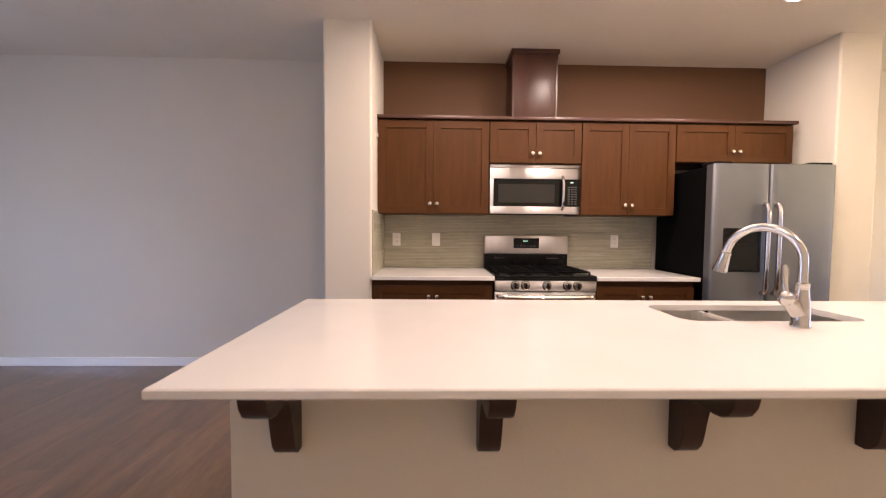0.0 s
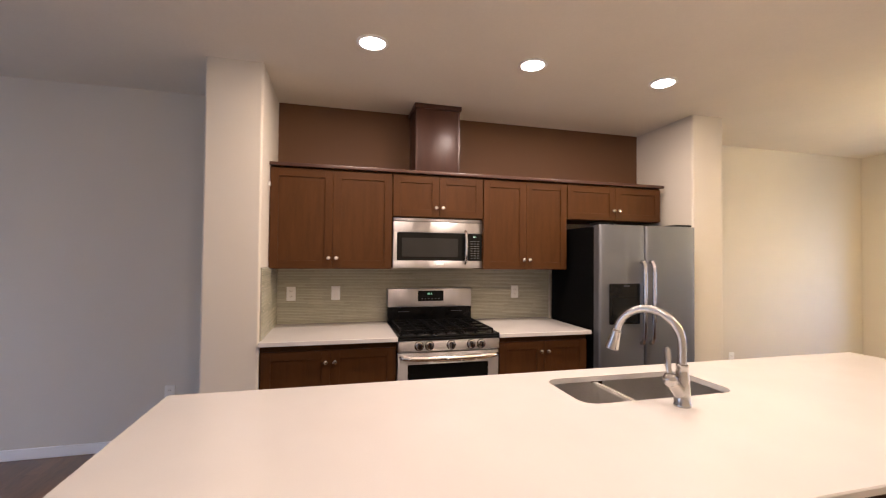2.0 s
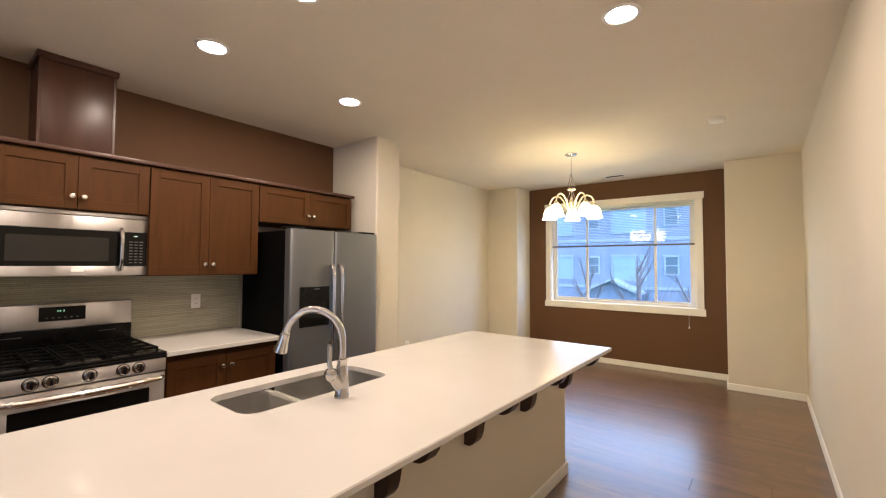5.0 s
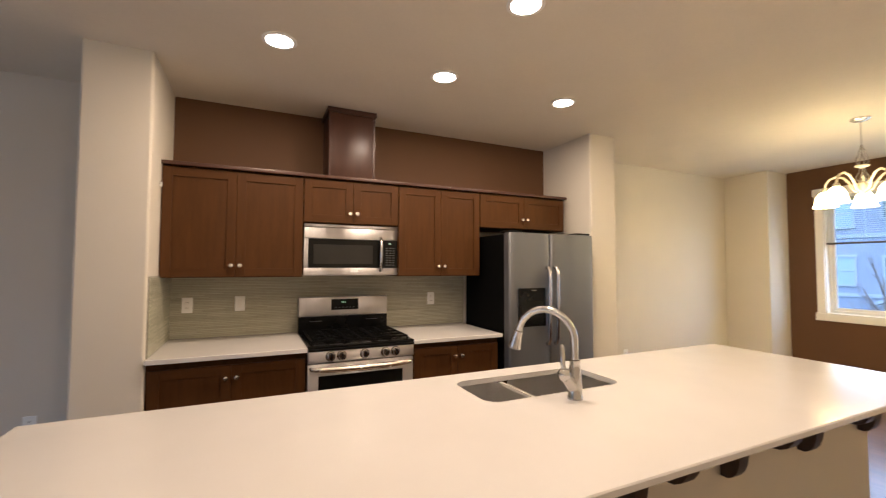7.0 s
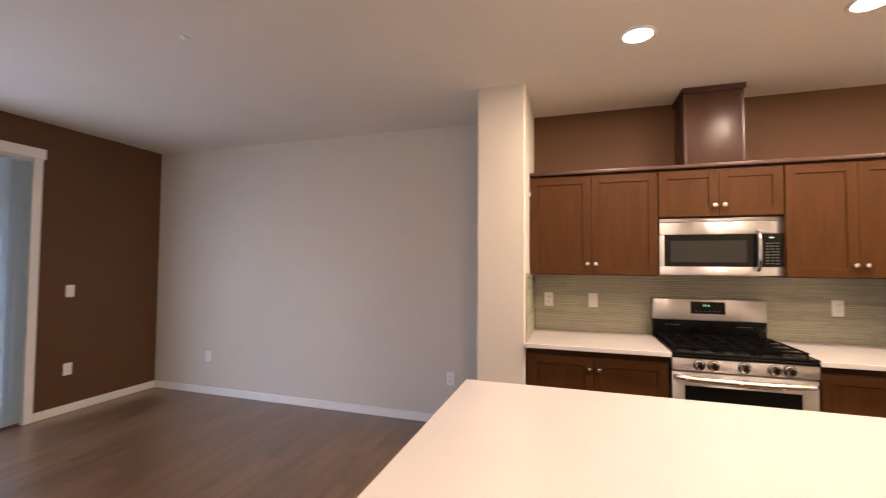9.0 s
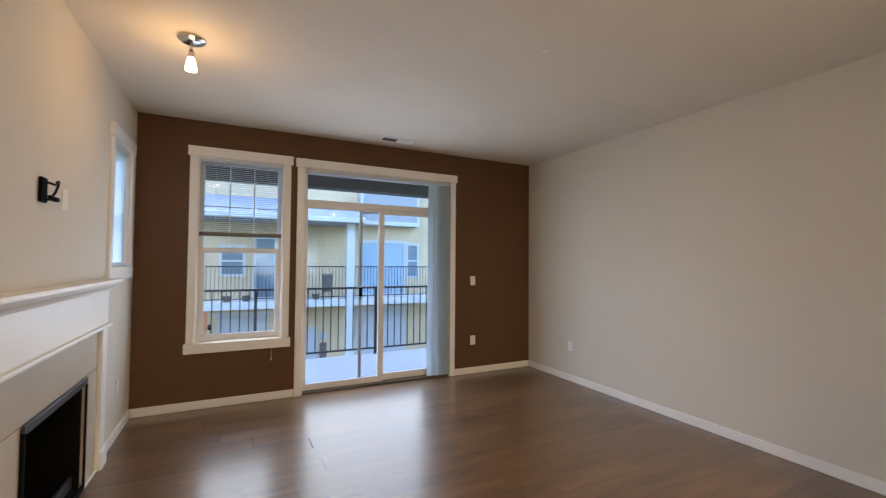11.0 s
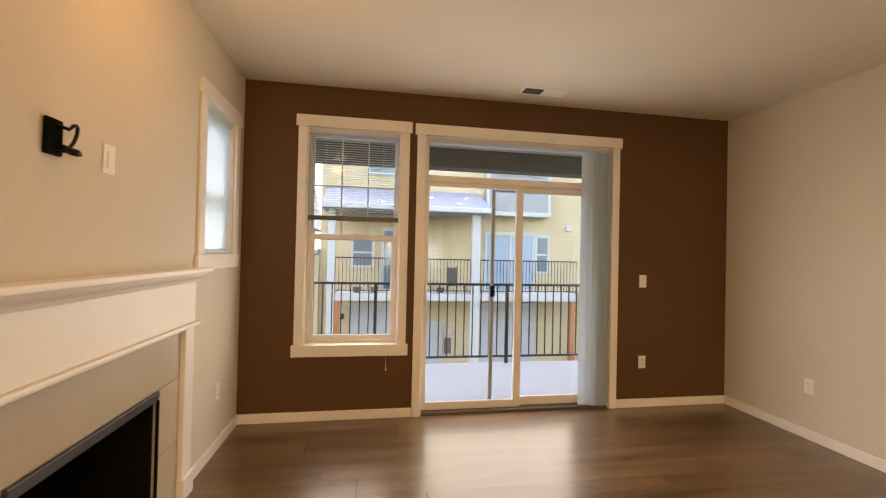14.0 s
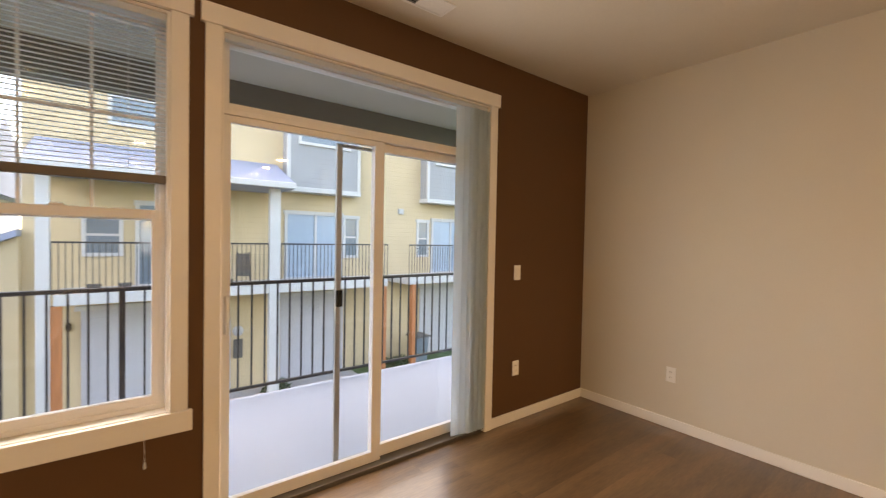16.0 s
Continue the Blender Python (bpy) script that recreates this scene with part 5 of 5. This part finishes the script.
for oy in (0.0,):
    # balcony slab, its fascia and the row of rails
    part("balcony", bx(FX - 0.02, WX + 0.001, oy - 0.75, oy + 7.3, -0.16, 0.08, 0.01), EXT_WHITE, house)
    part("column", bx(FX - 0.16, FX + 0.02, oy + 3.58, oy + 3.86, GROUND, 2.72, 0.01), EXT_WHITE, house)
    part("column", bx(FX - 0.16, FX + 0.02, oy - 1.02, oy - 0.80, GROUND, 2.72, 0.01), EXT_WHITE, house)
    rail_run(house, FX - 0.05, oy - 0.78, oy + 3.56, 0.08, 1.22)
    rail_run(house, FX - 0.05, oy + 3.9, oy + 7.3, 0.08, 1.22)
    part("porch_roof", prism([(WX, 3.62), (WX, 2.72), (FX + 0.35, 2.72), (FX + 0.35, 2.86)], "y", oy - 1.2, oy + 4.15), SHINGLE, house)
    part("gutter", bx(FX + 0.351, FX + 0.44, oy - 1.2, oy + 4.15, 2.71, 2.87, 0.02), EXT_WHITE, house)
    # bay with grey siding above the door
    part("bay", bx(WX, WX + 0.5, oy + 4.35, oy + 6.72, 2.95, 7.2), SIDING_GREY, house)
    part("bay_skirt", bx(WX, WX + 0.54, oy + 4.31, oy + 6.76, 2.80, 2.9495, 0.01), EXT_WHITE, house)
    part("corner_board", bx(WX + 0.44, WX + 0.52, oy + 4.33, oy + 4.43, 2.95, 7.2), EXT_WHITE, house)
    part("corner_board", bx(WX + 0.44, WX + 0.52, oy + 6.64, oy + 6.74, 2.95, 7.2), EXT_WHITE, house)
    far_window(house, WX + 0.5, oy + 4.75, oy + 6.3, 4.35, 5.7, 1)
    far_window(house, WX, oy - 0.30, oy + 0.33, 0.92, 1.82, 1)
    far_window(house, WX, oy + 0.75, oy + 1.35, 0.10, 2.15, 1, split=False)
    far_window(house, WX, oy + 0.2, oy + 1.3, 4.2, 5.5, 1)
    sl = far_window(house, WX, oy + 4.50, oy + 6.25, 0.12, 2.12, 1, split=False, blind=True)
    part("mullion", bx(WX, WX + 0.05, oy + 5.36, oy + 5.44, 0.12, 2.12, 0.004), EXT_WHITE, sl)
    far_window(house, WX, oy + 6.45, oy + 6.85, 0.80, 2.05, 1)
    # garage doors with raised panels
    for g0, g1 in ((oy - 0.40, oy + 1.20), (oy + 4.32, oy + 6.40)):
        g = part("garage_door", bx(WX - 0.02, WX + 0.03, g0, g1, GROUND + 0.03, -0.50, 0.004), GARAGE, house)
        for r in range(4):
            for c in range(3):
                w = (g1 - g0) / 3
                part("panel", bx(WX + 0.0305, WX + 0.042, g0 + w * c + 0.06, g0 + w * (c + 1) - 0.06, GROUND + 0.12 + 0.62 * r, GROUND + 0.60 + 0.62 * r, 0.008), GARAGE, g)
        part("frame", bx(WX, WX + 0.06, g0 - 0.12, g1 + 0.12, -0.4995, -0.38, 0.004), EXT_WHITE, g)
    part("downpipe_post", bx(FX - 0.22, FX - 0.02, oy - 0.80, oy - 0.62, GROUND, -0.1605, 0.01), ORANGE, house, "orange cedar post")
    part("downpipe_post", bx(FX - 0.22, FX - 0.02, oy + 7.12, oy + 7.28, GROUND, -0.1605, 0.01), ORANGE, house, "orange cedar post")
    part("wall_vent", bx(WX, WX + 0.08, oy + 7.58, oy + 7.80, 2.35, 2.55, 0.01), EXT_WHITE, house)
    part("wall_vent", bx(WX, WX + 0.08, oy + 8.55, oy + 8.77, 2.33, 2.53, 0.01), EXT_WHITE, house)
    part("entry_door", bx(WX - 0.01, WX + 0.04, oy + 2.0, oy + 2.9, GROUND + 0.05, -1.05, 0.004), GARAGE, house, "pale grey front door")
    part("porch_lamp", lathe([(0.03, 0), (0.06, 0.04), (0.05, 0.16), (0.02, 0.2)], (WX + 0.08, oy + 1.75, 1.62), seg=12), BLACK, house)
    part("porch_lamp", lathe([(0.03, 0), (0.06, 0.04), (0.05, 0.16), (0.02, 0.2)], (WX + 0.08, oy - 0.62, -0.95), seg=12), BLACK, house)
    part("meter", lathe([(0.14, 0), (0.15, 0.06), (0.09, 0.10), (0.0, 0.11)], (WX, oy + 3.1, -1.4), seg=18, axis="x"), GARAGE, house)
    part("meter_box", bx(WX, WX + 0.10, oy + 2.98, oy + 3.22, -2.2, -1.65, 0.01), BEAM, house)

# the mirrored neighbour unit
part("balcony", bx(FX - 0.02, WX + 0.001, 8.13, 16.0, -0.16, 0.08, 0.01), EXT_WHITE, house)
rail_run(house, FX - 0.05, 8.15, 15.9, 0.08, 1.22)
part("bay", bx(WX, WX + 0.5, 9.55, 11.95, 2.95, 7.2), SIDING_GREY, house)
part("bay_skirt", bx(WX, WX + 0.54, 9.51, 11.99, 2.80, 2.9495, 0.01), EXT_WHITE, house)
part("corner_board", bx(WX + 0.44, WX + 0.52, 9.53, 9.63, 2.95, 7.2), EXT_WHITE, house)
far_window(house, WX + 0.5, 9.95, 11.5, 4.35, 5.7, 1)
far_window(house, WX, 9.48, 9.88, 0.80, 2.05, 1)
sl = far_window(house, WX, 10.18, 11.93, 0.12, 2.12, 1, split=False, blind=True)
part("mullion", bx(WX, WX + 0.05, 11.02, 11.10, 0.12, 2.12, 0.004), EXT_WHITE, sl)
g = part("garage_door", bx(WX - 0.02, WX + 0.03, 9.6, 11.8, GROUND + 0.03, -0.50, 0.004), GARAGE, house)
part("frame", bx(WX, WX + 0.06, 9.48, 11.92, -0.4995, -0.38, 0.004), EXT_WHITE, g)
part("column", bx(FX - 0.16, FX + 0.02, 12.4, 12.68, GROUND, 2.72, 0.01), EXT_WHITE, house)
part("downpipe_post", bx(FX - 0.22, FX - 0.02, 8.3, 8.48, GROUND, -0.1605, 0.01), ORANGE, house, "orange cedar post")
part("porch_roof", prism([(WX, 3.62), (WX, 2.72), (FX + 0.35, 2.72), (FX + 0.35, 2.86)], "y", 12.1, 17.5), SHINGLE, house)

chair = thing("folded_chair", "dark folded patio chair leaning on the far balcony", "chair", (-14.9, 2.9, 0.08))
part("frame", tube([(-14.75, 2.85, 0.08), (-14.95, 2.9, 0.95)], 0.02), RAIL_BLACK, chair)
part("frame", tube([(-14.75, 3.2, 0.08), (-14.95, 3.2, 0.95)], 0.02), RAIL_BLACK, chair)
part("seat", bx(-14.93, -14.80, 2.86, 3.2, 0.3, 0.92, 0.02), BEAM, chair)
for px, py in ((-14.55, -0.1), (-14.55, 0.45), (-14.55, 2.6)):
    pot = thing("planter", "dark round planter on the far balcony", "planter", (px, py, 0.08), "planters on the far balcony")
    part("pot", lathe([(0.10, 0.08), (0.13, 0.22), (0.14, 0.26), (0.11, 0.26), (0.10, 0.22)], (px, py, 0), seg=16), BEAM, pot)
    part("soil", lathe([(0.105, 0.225), (0.10, 0.235), (0.0, 0.24)], (px, py, 0), seg=16), BARK, pot)
solid("doormat", bx(-14.9, -13.9, 2.1, 3.0, GROUND + 0.031, GROUND + 0.05, 0.006), BRICKRED, "reddish brown doormat at the far entry", "mat", "thing", (-14.4, 2.5, GROUND + 0.031))

bins = thing("wheeled_bin", "blue-grey wheeled bin standing by the far wall", "bin", (-14.9, 9.0, GROUND))
part("body", prism([(-15.2, GROUND + 0.12), (-14.72, GROUND + 0.12), (-14.62, GROUND + 1.0), (-15.25, GROUND + 1.0)], "y", 8.7, 9.25, bevel=0.03), EXT_GLASS, bins)
part("lid", bx(-15.3, -14.58, 8.66, 9.29, GROUND + 1.0, GROUND + 1.07, 0.02), BEAM, bins)
for y in (8.75, 9.2):
    part("wheel", lathe([(0.12, -0.03), (0.12, 0.03), (0.02, 0.03)], (-15.15, y, GROUND + 0.12), seg=16, axis="y"), BLACK, bins)

# the far row stands a little nearer and smaller than drawn above
NEARER, HUB = 0.91, Vector((-2.479, 0.431, 1.418))
for ob in [o for o in scene.objects if o.parent is None and o.name.split(".")[0] in ("townhouse", "folded_chair", "planter", "doormat", "wheeled_bin", "driveway", "road")]:
    ob.location = HUB + NEARER * (ob.location - HUB)
    ob.scale = (NEARER, NEARER, NEARER)
GROUND = -2.74

side = thing("side_house", "pale grey neighbouring house beyond the lane", "house", (-22, -10, GROUND))
part("wall", bx(-28, -17.5, -16, -3.2, GROUND, 2.6), SIDING_BLUE, side)
part("roof", prism([(-28.5, 2.6), (-17.0, 2.6), (-22.7, 5.2)], "y", -16.5, -2.7), SHINGLE, side)
far_window(side, -17.5, -5.6, -4.4, 0.2, 1.6, 1)
near = thing("neighbour_house", "pale lap-sided house wall beyond the fireplace windows", "house", (-3, -12, GROUND))
part("wall", bx(-12, 4, -15.5, -11.2, GROUND, 2.6), SIDING_BLUE, near)
part("roof", prism([(-15.9, 2.6), (-10.8, 2.6), (-13.3, 4.2)], "x", -12.4, 4.4), SHINGLE, near)
w = part("window", bx(-5.9, -4.5, -11.2, -11.16, 0.2, 1.6, 0.004), EXT_WHITE, near)
part("pane", bx(-5.8, -4.6, -11.16, -11.15, 0.3, 1.5), EXT_GLASS, w)

# dining side
DX = 27.0
dh = thing("grey_apartment_house", "slate blue lap-sided three-storey house with pale windows", "house", (DX, 6, GROUND))
part("wall", bx(DX, DX + 9, -14, 24, GROUND, 7.0), SIDING_EAST, dh)
part("roof", prism([(DX - 0.6, 7.0), (DX + 9.6, 7.0), (DX + 4.5, 9.4)], "y", -14.5, 24.5), SHINGLE, dh)
for y in (-7.6, -3.2, 1.2, 5.6, 10.0, 14.4):
    for z in (-2.2, 0.65, 3.5):
        far_window(dh, DX, y, y + 1.8, z, z + 1.35, -1, blind=True, trim=EAST_TRIM)
        far_window(dh, DX, y + 2.7, y + 3.3, z + 0.35, z + 1.3, -1, trim=EAST_TRIM)
for z in (0.05, 2.95, 5.8):
    part("band_board", bx(DX - 0.04, DX + 0.001, -14, 24, z, z + 0.18), EAST_TRIM, dh)
shed = thing("porch", "low porch with a white gabled roof edge", "porch", (DX - 1, 7.3, GROUND))
part("roof", prism([(5.6, -0.2), (7.2, 0.55), (8.8, -0.2), (8.8, -0.05), (7.2, 0.70), (5.6, -0.05)], "x", DX - 1.6, DX), EAST_TRIM, shed)
part("wall", prism([(5.8, GROUND), (8.6, GROUND), (8.6, -0.12), (7.2, 0.52), (5.8, -0.12)], "x", DX - 1.3, DX - 0.01), SIDING_EAST, shed)


def bare_tree(at, height, seed):
    """A leafless street tree: a tapered trunk with forked limbs and twigs."""
    rnd = random.Random(seed)
    t = thing("bare_tree", "leafless young street tree with thin branches", "tree", at, "bare street trees")
    base = Vector(at)
    top = base + Vector((rnd.uniform(-.2, .2), rnd.uniform(-.2, .2), height * 0.8))
    part("trunk", tube([base, base.lerp(top, 0.35) + Vector((0.05, 0.06, 0)), base.lerp(top, 0.7), top], [0.09, 0.075, 0.045, 0.012], seg=8), BARK, t)
    for k in range(13):
        f = 0.28 + 0.66 * k / 13
        a = rnd.uniform(0, 6.28)
        p = base.lerp(top, f)
        l = height * (0.42 - 0.30 * f) * rnd.uniform(0.8, 1.2)
        d = Vector((math.cos(a) * 0.55, math.sin(a) * 0.55, 0.85)).normalized()
        bm = tube([p, p + d * l * 0.5 + Vector((0, 0, 0.05)), p + d * l + Vector((0, 0, 0.16))], [0.03, 0.018, 0.005], seg=6)
        for j in range(6):
            q = p + d * l * rnd.uniform(0.25, 1.0)
            e = (d + Vector((rnd.uniform(-.8, .8), rnd.uniform(-.8, .8), rnd.uniform(0, .8)))).normalized()
            tube([q, q + e * l * 0.22, q + e * l * 0.4 + Vector((0, 0, 0.06))], [0.009, 0.006, 0.002], bm, seg=4)
        part("branch", bm, BARK, t)


bare_tree((13.2, 2.9, GROUND), 5.6, 3)
bare_tree((14.0, 4.6, GROUND), 5.0, 5)
bare_tree((12.6, 1.4, GROUND), 4.6, 8)
bare_tree((14.6, 6.6, GROUND), 4.8, 11)


def shrub(at, r, seed):
    rnd = random.Random(seed)
    t = thing("shrub", "low dark green shrub", "shrub", at, "shrubs by the houses")
    bm = bmesh.new()
    for k in range(420):
        v = Vector((rnd.gauss(0, 1), rnd.gauss(0, 1), rnd.gauss(0, 1))).normalized() * r * rnd.uniform(0.55, 1.05)
        p = Vector(at) + Vector((v.x, v.y, abs(v.z) * 0.8 + 0.05))
        a, b = Vector((rnd.uniform(-1, 1), rnd.uniform(-1, 1), rnd.uniform(-1, 1))).normalized() * 0.06, Vector((rnd.uniform(-1, 1), rnd.uniform(-1, 1), rnd.uniform(-1, 1))).normalized() * 0.035
        bm.faces.new([bm.verts.new(q) for q in (p - a, p + b, p + a, p - b)])
    part("foliage", bm, LEAF, t)
    part("stem", tube([at, Vector(at) + Vector((0, 0, r * 0.7))], 0.03, seg=6), BARK, t)


for k, (x, y) in enumerate(((-13.8, 7.0), (-13.7, 7.5), (-13.9, 1.6), (-13.8, 3.65), (16.5, 1.5), (17.0, 3.0))):
    shrub((x, y, GROUND), 0.38 + 0.07 * (k % 3), 20 + k)

# ---- tiled backsplash ----
back = solid("backsplash", bx(-0.331, 2.13, 3.7485, 3.7595, 0.914, 1.40), GROUT, "grey-green glass strip tile backsplash", "backsplash", "thing", (0.9, 3.755, 0.914))
side_back = solid("side_backsplash", bx(-0.3305, -0.3225, 3.05, 3.748, 0.915, 1.395), GROUT, "grey-green glass strip tile on the wing wall", "backsplash", "thing", (-0.326, 3.4, 0.915))


def strips(along, a0, a1, z0, z1, face, out, seed):
    """Thin glass strips in courses, set a little uneven."""
    rnd = random.Random(seed)
    verts, faces = [], []
    z, h = z0, 0.0118
    while z < z1 - 0.01:
        a = a0 - rnd.uniform(0, 0.25)
        while a < a1:
            b = a + 0.30
            s, e = max(a, a0), min(b - 0.0015, a1)
            if e - s > 0.01:
                d0, d1 = face, face + out * (0.003 + rnd.uniform(0, 0.0022))
                c = [(s, d0, z), (e, d0, z), (e, d0, z + h), (s, d0, z + h), (s + 0.0006, d1, z + 0.0012), (e - 0.0006, d1, z + 0.0012), (e - 0.0006, d1, z + h - 0.0012), (s + 0.0006, d1, z + h - 0.0012)]
                k = len(verts)
                verts += [(p[0], p[1], p[2]) if along == "x" else (p[1], p[0], p[2]) for p in c]
                faces += [(k + 4, k + 5, k + 6, k + 7)] + [(k + i, k + (i + 1) % 4, k + 4 + (i + 1) % 4, k + 4 + i) for i in range(4)]
            a = b
        z += h + 0.0012
    bm = bmesh.new()
    vs = [bm.verts.new(v) for v in verts]
    for f in faces:
        bm.faces.new([vs[i] for i in f])
    return bm


tagged(part("tile_strip", strips("x", -0.322, 2.13, 0.916, 1.396, 3.7484, -1, 4), TILE, back), "", "", "", "stuff")
tagged(part("tile_strip", strips("y", 3.052, 3.744, 0.917, 1.393, -0.3224, 1, 5), TILE, side_back), "", "", "", "stuff")

# ---- floor planks ----
rnd = random.Random(7)
PW, PL_ = 0.186, 1.50
cache = {}


def plank_mesh(length):
    key = round(length, 2)
    if key not in cache:
        bm = bx(0.00005, PW - 0.00005, 0.00005, key - 0.00005, -0.012, 0.0, 0.0002, seg=1)
        cache[key] = mesh_of("plank", bm, PLANK)
    return cache[key]


row, x = 0, W
while x < E:
    y = S - rnd.uniform(0.05, 1.35)
    while y < N:
        a, b = max(y, S - 0.02), min(y + PL_, N + 0.01)
        if b - a > 0.03:
            ob = new("plank", plank_mesh(b - a))
            ob.parent = floor
            ob.location = (x, a, 0)
        y += PL_
    x += PW
    row += 1
